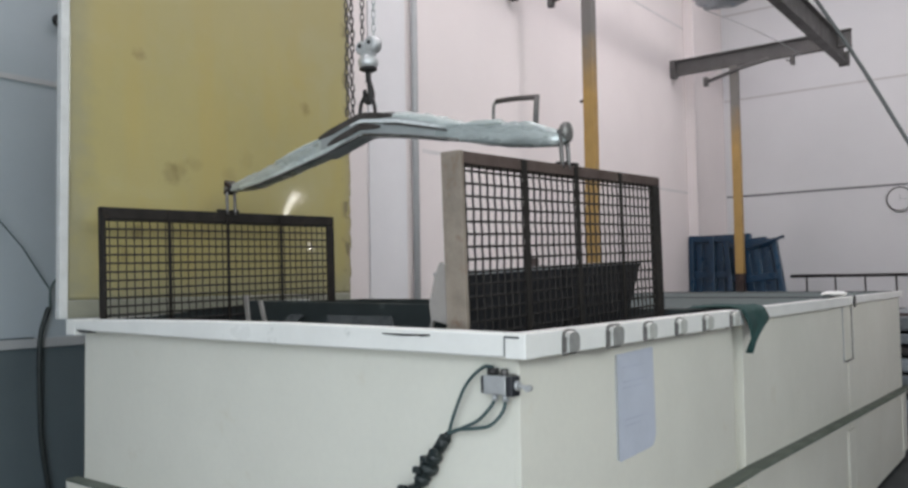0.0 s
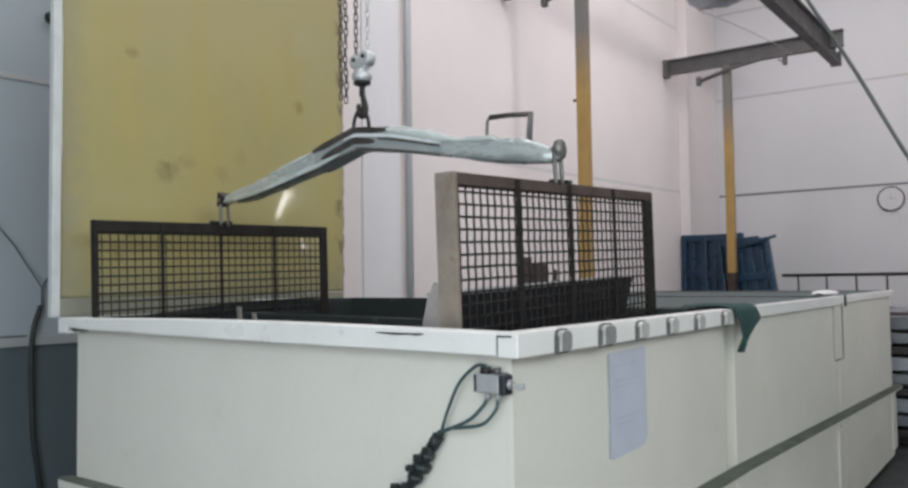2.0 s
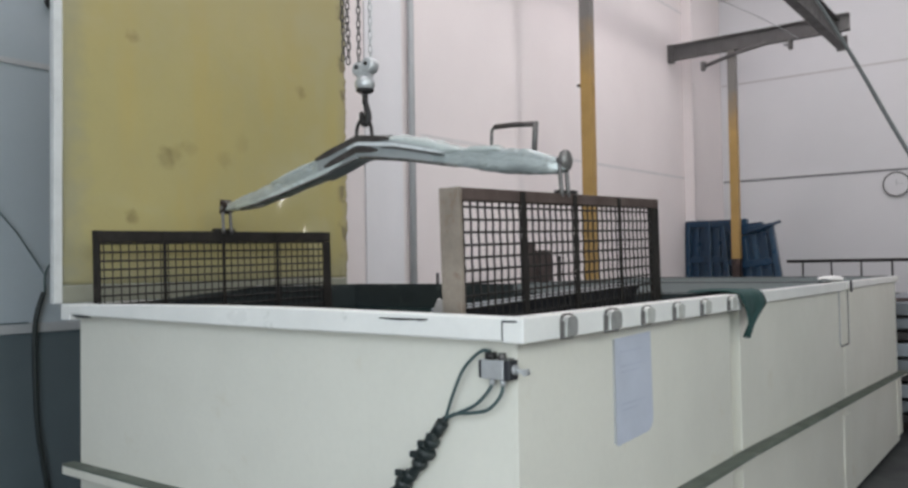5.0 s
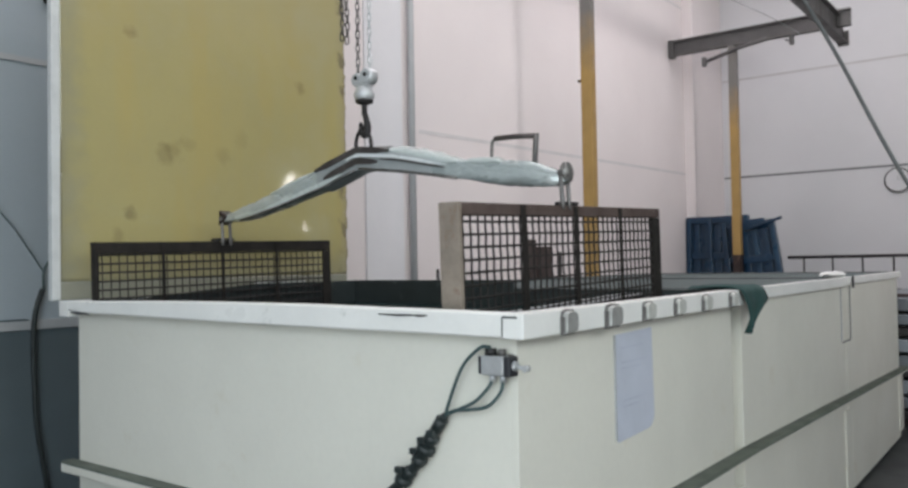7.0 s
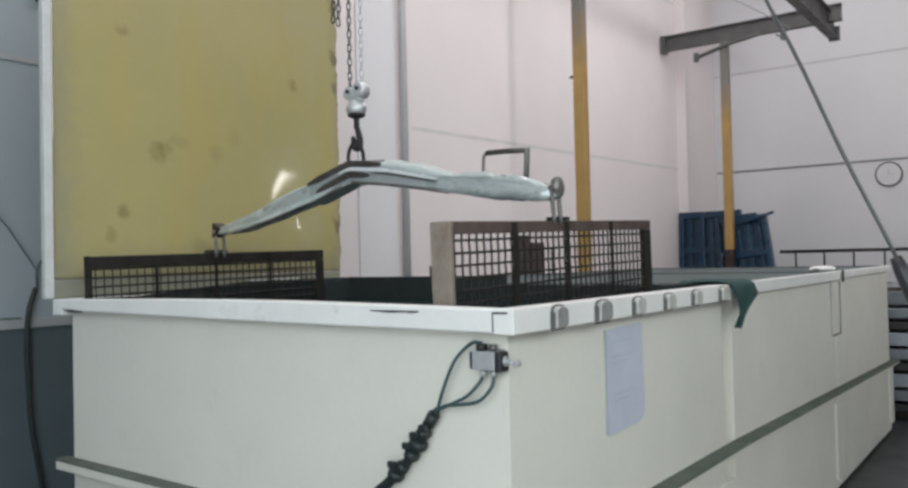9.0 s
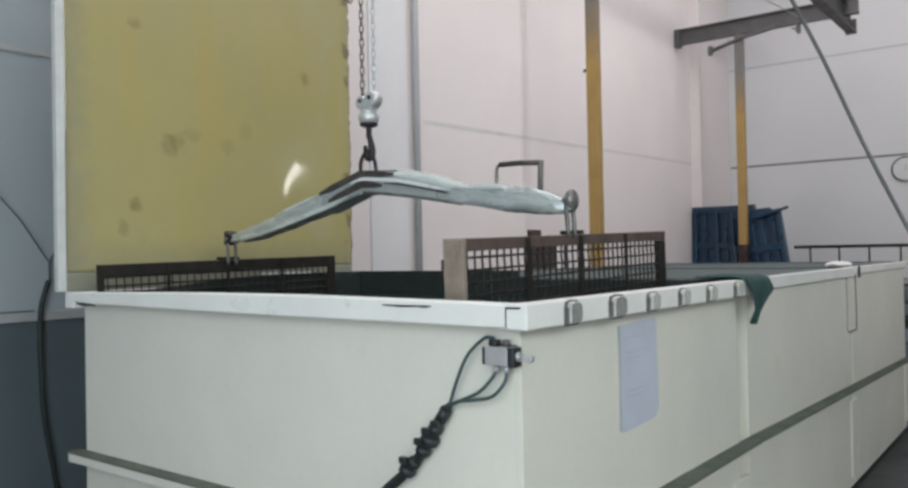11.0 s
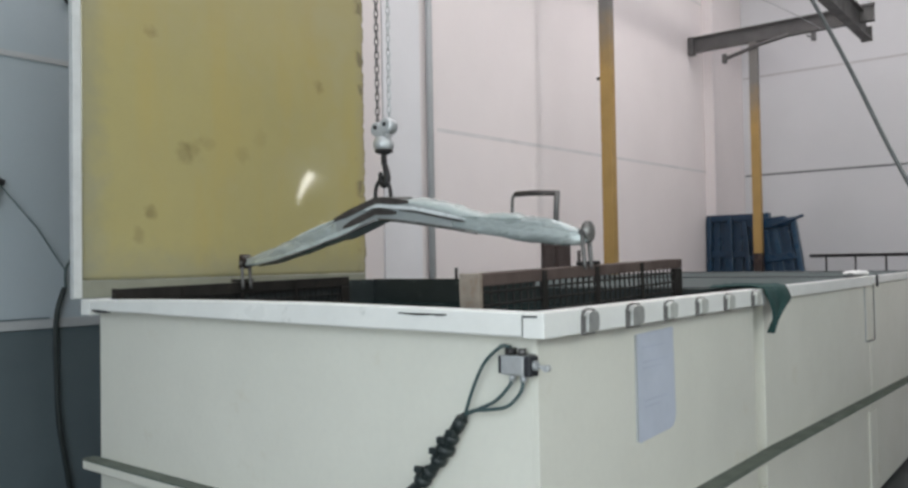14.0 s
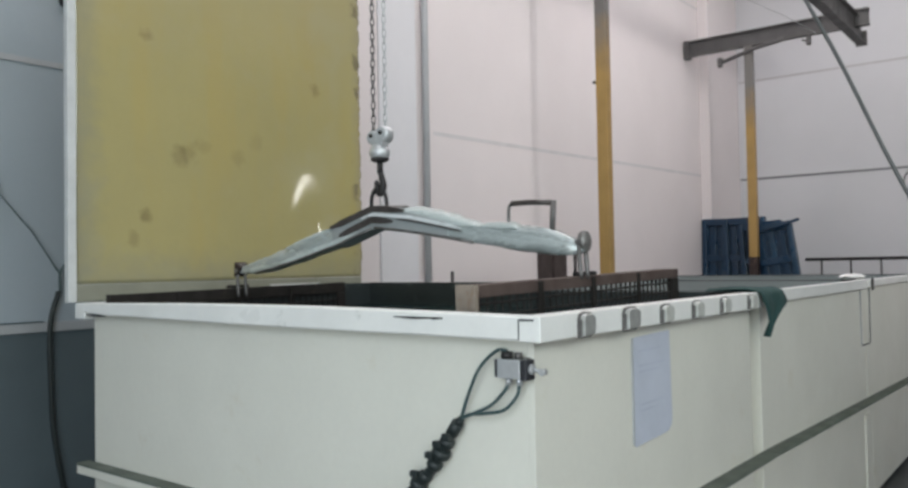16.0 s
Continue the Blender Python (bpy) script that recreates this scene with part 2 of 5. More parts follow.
def sheet_material():
    """Yellowed glossy fibreglass: cloudy, paler towards some patches, with a few smudges of its own."""
    m = material("yellowed_fibreglass", (0.390, 0.361, 0.176), 0.05, scale=1.3, fine=50, vary=0.03, second=(0.338, 0.319, 0.163), bump=0.0, depth=0.02, rough_vary=0.02)
    n, l = m.node_tree.nodes, m.node_tree.links
    b = n["Principled BSDF"]
    col = b.inputs["Base Color"].links[0].from_socket
    coord = n.new("ShaderNodeTexCoord")
    warp = n.new("ShaderNodeTexNoise")
    warp.inputs["Scale"].default_value, warp.inputs["Detail"].default_value = 12.0, 6.0
    l.new(coord.outputs["Object"], warp.inputs["Vector"])
    for y, z, r, k in ((0.361, 2.834, 0.040, 0.85), (1.467, 2.735, 0.042, 0.55), (0.53, 2.225, 0.055, 0.3), (0.60, 2.255, 0.05, 0.28), (0.68, 2.30, 0.04, 0.18),
                       (0.331, 1.910, 0.035, 0.45), (0.273, 1.80, 0.04, 0.28), (1.02, 2.363, 0.05, 0.12), (0.902, 2.25, 0.05, 0.2)):
        d = n.new("ShaderNodeVectorMath")
        d.operation = "DISTANCE"
        l.new(coord.outputs["Object"], d.inputs[0])
        d.inputs[1].default_value = (-2.494, y, z)
        a = n.new("ShaderNodeMath")
        a.operation = "MULTIPLY_ADD"
        l.new(warp.outputs[0], a.inputs[0])
        a.inputs[1].default_value = r * 2.6
        l.new(d.outputs["Value"], a.inputs[2])
        f = n.new("ShaderNodeMapRange")
        l.new(a.outputs[0], f.inputs[0])
        for i, v in zip((1, 2, 3, 4), (r * 1.75, r * 2.5, k, 0.0)):
            f.inputs[i].default_value = v
        x = n.new("ShaderNodeMix")
        x.data_type = "RGBA"
        l.new(f.outputs[0], x.inputs[0])
        l.new(col, x.inputs[6])
        x.inputs[7].default_value = (0.10, 0.08, 0.035, 1)
        col = x.outputs[2]
    # greyer, darker margins, a duller top and soft vertical streaks
    sep = n.new("ShaderNodeSeparateXYZ")
    l.new(coord.outputs["Object"], sep.inputs[0])

    def fade(socket, lo, hi, a, c):
        f = n.new("ShaderNodeMapRange")
        f.interpolation_type = "SMOOTHSTEP"
        l.new(socket, f.inputs[0])
        for i, v in zip((1, 2, 3, 4), (lo, hi, a, c)):
            f.inputs[i].default_value = v
        return f.outputs[0]

    def blend(fac, c, colour):
        x = n.new("ShaderNodeMix")
        x.data_type = "RGBA"
        l.new(fac, x.inputs[0])
        l.new(c, x.inputs[6])
        x.inputs[7].default_value = (*colour, 1)
        return x.outputs[2]

    def shifted(axis, amount):
        a = n.new("ShaderNodeMath")
        a.operation = "MULTIPLY_ADD"
        l.new(warp.outputs[0], a.inputs[0])
        a.inputs[1].default_value = amount
        l.new(sep.outputs[axis], a.inputs[2])
        return a.outputs[0]

    streak, mp = n.new("ShaderNodeTexNoise"), n.new("ShaderNodeMapping")
    mp.inputs["Scale"].default_value = (1, 3.2, 0.55)
    l.new(coord.outputs["Object"], mp.inputs["Vector"])
    l.new(mp.outputs[0], streak.inputs["Vector"])
    streak.inputs["Scale"].default_value, streak.inputs["Detail"].default_value = 1.5, 4.0
    col = blend(fade(streak.outputs[0], 0.42, 0.68, 0.0, 0.38), col, (0.390, 0.325, 0.117))
    cloud = n.new("ShaderNodeTexNoise")
    cloud.inputs["Scale"].default_value, cloud.inputs["Detail"].default_value = 2.6, 5.0
    l.new(coord.outputs["Object"], cloud.inputs["Vector"])
    col = blend(fade(cloud.outputs[0], 0.50, 0.75, 0.0, 0.5), col, (0.390, 0.384, 0.260))
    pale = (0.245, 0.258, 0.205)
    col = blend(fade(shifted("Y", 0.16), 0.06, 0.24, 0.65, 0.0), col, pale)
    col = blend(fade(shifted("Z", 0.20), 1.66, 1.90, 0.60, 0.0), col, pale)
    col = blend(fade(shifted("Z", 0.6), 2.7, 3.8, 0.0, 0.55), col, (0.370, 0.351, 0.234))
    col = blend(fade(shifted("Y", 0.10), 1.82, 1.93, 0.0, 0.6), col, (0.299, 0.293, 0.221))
    # grimy speckles along the torn edge
    speck = n.new("ShaderNodeTexNoise")
    speck.inputs["Scale"].default_value, speck.inputs["Detail"].default_value = 8.0, 4.0
    l.new(coord.outputs["Object"], speck.inputs["Vector"])
    both = n.new("ShaderNodeMath")
    both.operation = "MULTIPLY"
    l.new(fade(speck.outputs[0], 0.50, 0.60, 0.0, 0.75), both.inputs[0])
    l.new(fade(shifted("Y", 0.06), 1.80, 1.86, 0.0, 1.0), both.inputs[1])
    col = blend(both.outputs[0], col, (0.15, 0.135, 0.095))
    warm = n.new("ShaderNodeMix")
    warm.data_type, warm.blend_type = "RGBA", "MULTIPLY"
    warm.inputs[0].default_value = 1.0
    l.new(col, warm.inputs[6])
    warm.inputs[7].default_value = (1.11, 1.03, 0.92, 1)
    l.new(warm.outputs[2], b.inputs["Base Color"])
    return m


def post_paint():
    """Yellow paint, worn off to grey steel towards the top."""
    m = material("worn_yellow_paint", (0.40, 0.25, 0.080), 0.5, scale=5, vary=0.08, stain=(0.36, 0.22, 0.06), stain_at=0.60, bump=0.2)
    n, l = m.node_tree.nodes, m.node_tree.links
    b = n["Principled BSDF"]
    col = b.inputs["Base Color"].links[0].from_socket
    coord, sep, nz = n.new("ShaderNodeTexCoord"), n.new("ShaderNodeSeparateXYZ"), n.new("ShaderNodeTexNoise")
    nz.inputs["Scale"].default_value, nz.inputs["Detail"].default_value = 7.0, 5.0
    l.new(coord.outputs["Object"], sep.inputs[0])
    l.new(coord.outputs["Object"], nz.inputs["Vector"])
    a = n.new("ShaderNodeMath")
    a.operation = "MULTIPLY_ADD"
    l.new(nz.outputs[0], a.inputs[0])
    a.inputs[1].default_value = 0.5
    l.new(sep.outputs["Z"], a.inputs[2])
    f = n.new("ShaderNodeMapRange")
    l.new(a.outputs[0], f.inputs[0])
    f.inputs[1].default_value, f.inputs[2].default_value = 3.75, 4.35
    x = n.new("ShaderNodeMix")
    x.data_type = "RGBA"
    l.new(f.outputs[0], x.inputs[0])
    l.new(col, x.inputs[6])
    x.inputs[7].default_value = (0.16, 0.15, 0.14, 1)
    l.new(x.outputs[2], b.inputs["Base Color"])
    return m


YELLOW = post_paint()
LIQUID = liquid("dark_bath", (0.010, 0.028, 0.028), 0.10)
LIQUID_PALE = liquid("grey_bath", (0.075, 0.10, 0.10), 0.60)
SHEET = sheet_material()


# ---------------------------------------------------------------- mesh helpers
def box(bm, x0, x1, y0, y1, z0, z1, bevel=0.0):
    r = bmesh.ops.create_cube(bm, size=1.0)
    vs = r["verts"]
    for v in vs:
        v.co = Vector(((x0 + x1) / 2 + v.co.x * (x1 - x0), (y0 + y1) / 2 + v.co.y * (y1 - y0), (z0 + z1) / 2 + v.co.z * (z1 - z0)))
    if bevel:
        es = list({e for v in vs for e in v.link_edges})
        bmesh.ops.bevel(bm, geom=es, offset=bevel, segments=2, affect="EDGES", profile=0.6)
    return bm


def abox(*a, bevel=0.0):
    return box(bmesh.new(), *a, bevel=bevel)


def tube(bm, pts, r, n=8, caps=True, closed=False):
    """A round bar of radius r along the points (r may be a list)."""
    pts = [Vector(p) for p in pts]
    rings, up = [], None
    for i, p in enumerate(pts):
        if closed:
            d = (pts[(i + 1) % len(pts)] - pts[i - 1]).normalized()
        else:
            d = (pts[min(i + 1, len(pts) - 1)] - pts[max(i - 1, 0)]).normalized()
        if up is None:
            up = d.orthogonal().normalized()
        up = (up - d * up.dot(d)).normalized()
        side = d.cross(up)
        rr = r[i] if isinstance(r, (list, tuple)) else r
        rings.append([bm.verts.new(p + rr * (math.cos(a) * up + math.sin(a) * side)) for a in (2 * math.pi * k / n for k in range(n))])
    pairs = list(zip(rings, rings[1:])) + ([(rings[-1], rings[0])] if closed else [])
    for a, c in pairs:
        for k in range(n):
            f = bm.faces.new((a[k], a[(k + 1) % n], c[(k + 1) % n], c[k]))
            f.smooth = True
    if caps and not closed:
        bm.faces.new(rings[0][::-1])
        bm.faces.new(rings[-1])
    return bm


def curve_points(pts, steps=6):
    """Catmull-Rom through the points."""
    P = [Vector(p) for p in pts]
    P = [2 * P[0] - P[1], *P, 2 * P[-1] - P[-2]]
    out = []
    for a, b, c, d in zip(P, P[1:], P[2:], P[3:]):
        for k in range(steps):
            t = k / steps
            out.append(0.5 * (2 * b + (c - a) * t + (2 * a - 5 * b + 4 * c - d) * t * t + (3 * b - a - 3 * c + d) * t ** 3))
    return [*out, P[-2]]


def mesh_of(name, bm, mat):
    bmesh.ops.recalc_face_normals(bm, faces=bm.faces)
    me = bpy.data.meshes.new(name)
    bm.to_mesh(me)
    bm.free()
    me.materials.append(mat)
    return me


def part(name, bm, mat, parent, label=""):
    ob = new(name, mesh_of(name, bm, mat))
    ob.parent = parent
    return tagged(ob, label)


def thing(name, label, category, at=(0, 0, 0), group="", kind=""):
    ob = new(name)
    ob.empty_display_size = 0.1
    ob.location = at
    return tagged(ob, label, category, group, kind)


def setting(name, bm, mat, label="", category=""):
    return tagged(new(name, mesh_of(name, bm, mat)), label, category, kind="structure")


# ---------------------------------------------------------------- the hall
def hall():
    f = abox(WALL_X - 0.3, ROOM_X + 0.3, ROOM_Y - 0.3, FAR_Y + 0.3, -0.2, 0.0)
    setting("floor", f, FLOOR, "dark grey worn concrete floor", "floor")
    # side wall behind the tanks: dado below, painted panels above
    bm = abox(WALL_X - 0.3, WALL_X, ROOM_Y - 0.3, FAR_Y + 0.3, 0, ROOM_Z)
    w = setting("wall_west", bm, WALL, "white painted panel wall with grey joints", "wall")
    dado = abox(WALL_X + 0.001, WALL_X + 0.018, ROOM_Y, 3.0, 0.0, 1.31)
    setting("dado", dado, DADO, "dark blue-grey painted dado on the white wall", "dado")
    ledge = abox(WALL_X + 0.001, WALL_X + 0.03, ROOM_Y, 3.0, 1.312, 1.365, bevel=0.004)
    setting("trim", ledge, TRIM, "pale grey trim strip above the dado", "trim")
    for z, rise in ((2.84, 0.018), (5.4, 0.018)):
        j = abox(WALL_X + 0.001, WALL_X + 0.0025, 3.7, FAR_Y, z - 0.018, z + 0.018)
        for v in j.verts:
            v.co.z += rise * (v.co.y - 3.7)
        part("panel_joint", j, JOINT, w, "grey sealed joint")
    gap = abox(WALL_X + 0.013, WALL_X + 0.032, ROOM_Y, 0.24, 1.3655, 1.373)
    part("gap", gap, DADO, w, "dark shrinkage gap above the trim")
    cool = abox(WALL_X + 0.001, WALL_X + 0.012, ROOM_Y, 1.6, 1.36, ROOM_Z)
    w3 = setting("wall_west_cladding", cool, WALL_BLUE, "blue-grey painted cladding on the side wall", "wall")
    for z in (2.82, 4.1, 5.4):
        j = abox(WALL_X + 0.013, WALL_X + 0.020, ROOM_Y, 1.6, z - 0.016, z + 0.016)
        part("panel_joint", j, TRIM, w3, "grey sealed joint")
    # column and the pipe beside it
    col = abox(WALL_X + 0.001, WALL_X + 0.022, 2.98, 3.45, 0, ROOM_Z, bevel=0.004)
    setting("column", col, WALL_COLUMN, "white painted concrete column against the wall", "column")
    pil = abox(WALL_X + 0.001, WALL_X + 0.16, 10.1, FAR_Y - 0.001, 0, ROOM_Z, bevel=0.01)
    setting("column_corner", pil, WALL, "white painted column in the corner of the hall", "column")
    # end wall
    bm = abox(WALL_X, ROOM_X + 0.3, FAR_Y, FAR_Y + 0.3, 0, ROOM_Z)
    w2 = setting("wall_north", bm, WALL_FAR, "pale grey painted end wall with panel joints", "wall")
    for z in (2.97, 4.567, 6.0):
        j = abox(WALL_X + 0.17, ROOM_X, FAR_Y - 0.006, FAR_Y - 0.001, z - 0.016, z + 0.016)
        part("panel_joint", j, END_JOINT if z < 3 else TRIM_PALE, w2, "grey sealed joint")
    # the walls behind the camera, with the loading door and the window band
    bm = bmesh.new()
    box(bm, WALL_X, -0.05, ROOM_Y - 0.3, ROOM_Y, 0, ROOM_Z)
    box(bm, 3.45, ROOM_X + 0.3, ROOM_Y - 0.3, ROOM_Y, 0, ROOM_Z)
    box(bm, -0.05, 3.45, ROOM_Y - 0.3, ROOM_Y, 4.4, ROOM_Z)
    box(bm, -0.05, 3.45, ROOM_Y - 0.3, ROOM_Y, 0, 0.4)
    setting("wall_south", bm, WALL_FAR, "white painted wall with a wide loading opening", "wall")
    bm = bmesh.new()
    holes = ((-4.05, 1.45, 3.4, 5.8), (2.5, 3.5, 3.65, 4.65), (9.0, 9.4, 2.8, 3.7))
    y = ROOM_Y
    for a, b, lo, hi in holes:
        box(bm, ROOM_X, ROOM_X + 0.3, y, a, 0, ROOM_Z)
        box(bm, ROOM_X, ROOM_X + 0.3, a, b, 0, lo)
        box(bm, ROOM_X, ROOM_X + 0.3, a, b, hi, ROOM_Z)
        y = b
    box(bm, ROOM_X, ROOM_X + 0.3, y, FAR_Y, 0, ROOM_Z)
    setting("wall_east", bm, WALL_FAR, "white painted wall with three window openings", "wall")
    bm = bmesh.new()
    box(bm, WALL_X - 0.3, -1.7, ROOM_Y - 0.3, FAR_Y + 0.3, ROOM_Z, ROOM_Z + 0.2)
    box(bm, -0.1, ROOM_X + 0.3, ROOM_Y - 0.3, FAR_Y + 0.3, ROOM_Z, ROOM_Z + 0.2)
    box(bm, -1.7, -0.1, ROOM_Y - 0.3, -1.7, ROOM_Z, ROOM_Z + 0.2)
    box(bm, -1.7, -0.1, 9.7, FAR_Y + 0.3, ROOM_Z, ROOM_Z + 0.2)
    setting("ceiling", bm, CEIL, "pale sheet ceiling with a roof light", "ceiling")
    pipe = tube(bmesh.new(), [(WALL_X + 0.06, 3.53, 0.0), (WALL_X + 0.06, 3.53, ROOM_Z)], 0.03, 12)
    p = thing("wall_pipe", "grey painted vertical pipe beside the column", "pipe")
    part("pipe", pipe, TRIM, p)
    for z in (0.8, 5.2):
        part("clamp", abox(WALL_X + 0.001, WALL_X + 0.10, 3.48, 3.58, z, z + 0.03, bevel=0.004), STEEL, p)


# ---------------------------------------------------------------- tanks
def tank(label, y0, y1, x0, lip, lip_h, level, fluid, front=True):
    t = thing("tank", label, "tank", group="plastic treatment tanks")
    w, e, g = 0.02, 0.004, (lip if front else 0.0)
    base = 0.075 if front else 0.03
    part("side_panel", abox(-w, 0, y0, y1, base, RIM - 0.004, bevel=0.0015), CREAM, t)
    part("side_panel", abox(x0, x0 + w, y0, y1, 0.075, RIM - 0.004, bevel=0.0015), CREAM, t)
    part("end_panel", abox(x0 + w, -w, y0, y0 + w, 0.075, RIM - 0.006), CREAM, t)
    part("end_panel", abox(x0 + w, -w, y1 - w, y1, 0.075, RIM - 0.006), CREAM, t)
    part("bottom", abox(x0 + w, -w, y0 + w, y1 - w, base + 0.001, 0.16), LINER, t)
    for a, b, c, d in ((x0 + w, x0 + w + e, y0 + w, y1 - w), (-w - e, -w, y0 + w, y1 - w), (x0 + w + e, -w - e, y0 + w, y0 + w + e), (x0 + w + e, -w - e, y1 - w - e, y1 - w)):
        part("liner", abox(a, b, c, d, 0.16, RIM - 0.002), LINER, t, "dark green dirty lining")

    def strip(a, b, c, d, mat, label):
        return part("rim", abox(a, b, c, d, RIM - lip_h, RIM, bevel=0.004), mat, t, label)
    strip(-0.008, lip, y0 - g, y1, RIM_WHITE, "white rim strip")
    strip(x0 - lip, x0 + w, y0 - g, y1, RIM_DIRTY if not front else RIM_WHITE, "rim strip")
    if front:
        # the front strip has sagged: thinner at one end, slightly humped along the top
        bm, rows, steps = bmesh.new(), [], 24
        for i in range(steps + 1):
            x = x0 + w + 0.002 + (-0.0095 - x0 - w - 0.002) * i / steps
            f = i / steps
            top = RIM + 0.012 * math.sin(math.pi * f) + 0.0015 * noise.noise((x * 3, 1.0, 0))
            low = float(np.interp(f, (0, 0.06, 0.5, 1), (1.458, 1.451, 1.439, 1.433))) + 0.002 * noise.noise((x * 4, 5.0, 0))
            rows.append([bm.verts.new((x, y, z)) for y, z in ((y0 - g + 0.004, low), (y0 - g, low + 0.005), (y0 - g, top - 0.005), (y0 - g + 0.005, top), (y0 + w, top - 0.002), (y0 + w, low))])
        for a, b in zip(rows, rows[1:]):
            for k in range(6):
                bm.faces.new((a[k], a[(k + 1) % 6], b[(k + 1) % 6], b[k]))
        bm.faces.new(rows[0][::-1])
        bm.faces.new(rows[-1])
        part("rim", bm, RIM_WHITE, t, "white rim strip")
    strip(x0 + w + 0.002, -0.0095, y1 - w, y1, RIM_DIRTY, "grey stained rim strip")
    if front:
        # dark boards that stand above the rim along two sides
        slope = bmesh.new()
        edge = ((0.32, RIM - 0.12), (y1 - w - e - 0.002, RIM - 0.12), (y1 - w - e - 0.002, 1.545), (0.98, 1.546), (0.66, 1.526), (0.32, 1.498))
        a, b = ([slope.verts.new((x, y, z)) for y, z in edge] for x in (x0 + w + e + 0.001, x0 + w + e + 0.012))
        slope.faces.new(a[::-1])
        slope.faces.new(b)
        for k in range(6):
            slope.faces.new((a[k], a[(k + 1) % 6], b[(k + 1) % 6], b[k]))
        part("splash_board", slope, LINER, t, "dark wet splash board")
        part("splash_board", abox(x0 + w + e + 0.014, -1.15, y1 - w - e - 0.014, y1 - w - e - 0.002, RIM - 0.12, 1.546, bevel=0.002), LINER, t, "dark wet splash board")
        part("board_cap", abox(x0 + w + e, x0 + w + e + 0.013, 0.98, 1.34, 1.5465, 1.556, bevel=0.001), RIM_WHITE, t, "pale strip on the board")
    # flange round the waist
    f = 0.065
    ya, yb = y0 - (0.06 if front else 0), y1 + (0.135 if y1 < 4 else 0.04 if y1 < 6 else 0.10)

    def sunk(bm):
        # the flange falls slightly towards the far end of the row
        for v in bm.verts:
            v.co.z -= 0.009 * max(0.0, v.co.y) + 0.0185 * max(0.0, v.co.y - 1.9)
        return bm
    part("flange", sunk(abox(0.001, f, ya, yb - 0.001, 0.752, 0.779, bevel=0.004)), CREAM, t)
    part("dirt", sunk(abox(0.003, f + 0.002, ya + 0.006, yb - 0.004, 0.764, 0.784, bevel=0.003)), FLANGE, t, "grey-green dirt on the flange")
    if front:
        part("flange", abox(x0 - 0.05, 0.0, y0 - 0.06, y0 - 0.001, 0.735, 0.779, bevel=0.004), CREAM, t)
        part("dirt", abox(x0 - 0.045, 0.002, y0 - 0.062, y0 - 0.003, 0.772, 0.784, bevel=0.003), FLANGE, t, "grey-green dirt on the flange")
    part("plinth", abox(x0 + 0.06, -0.07, y0 + 0.05, y1 - 0.02, 0.0, base), DARK_STEEL, t, "dark recessed plinth")
    part("weld_bead", tube(bmesh.new(), [(0.004, y0 + 0.01, RIM - lip_h - 0.004), (0.004, y1 - 0.01, RIM - lip_h - 0.004)], 0.006, 6), CREAM, t)
    part("rib", abox(0.001, 0.012, y1 - 0.10, y1 + 0.10, 0.085, 0.60, bevel=0.010), CREAM, t)
    part("bath", abox(x0 + w + e + 0.001, -w - e - 0.001, y0 + w + e + 0.001, y1 - w - e - 0.001, 0.165, level), fluid, t, "dark liquid")
    return t


def tanks():
    tank("cream welded plastic tank with a white rim, filled with dark liquid", 0.0, 1.79, -2.36, 0.06, 0.070, RIM - 0.085, LIQUID)
    tank("cream plastic tank with a plain rim and grey-green liquid", 1.925, 4.12, -2.36, 0.03, 0.06, RIM - 0.008, LIQUID_PALE, front=False)
    tank("cream plastic tank at the end of the row", 4.16, 6.28, -2.36, 0.03, 0.05, RIM - 0.008, LIQUID_PALE, front=False)
    # dark recess between the first two tanks
    b = thing("spacer", "cream plastic spacer in the gap between two tanks", "spacer")
    part("board", abox(-0.9, -0.055, 1.792, 1.923, 0.0, RIM - 0.10), CREAM, b)


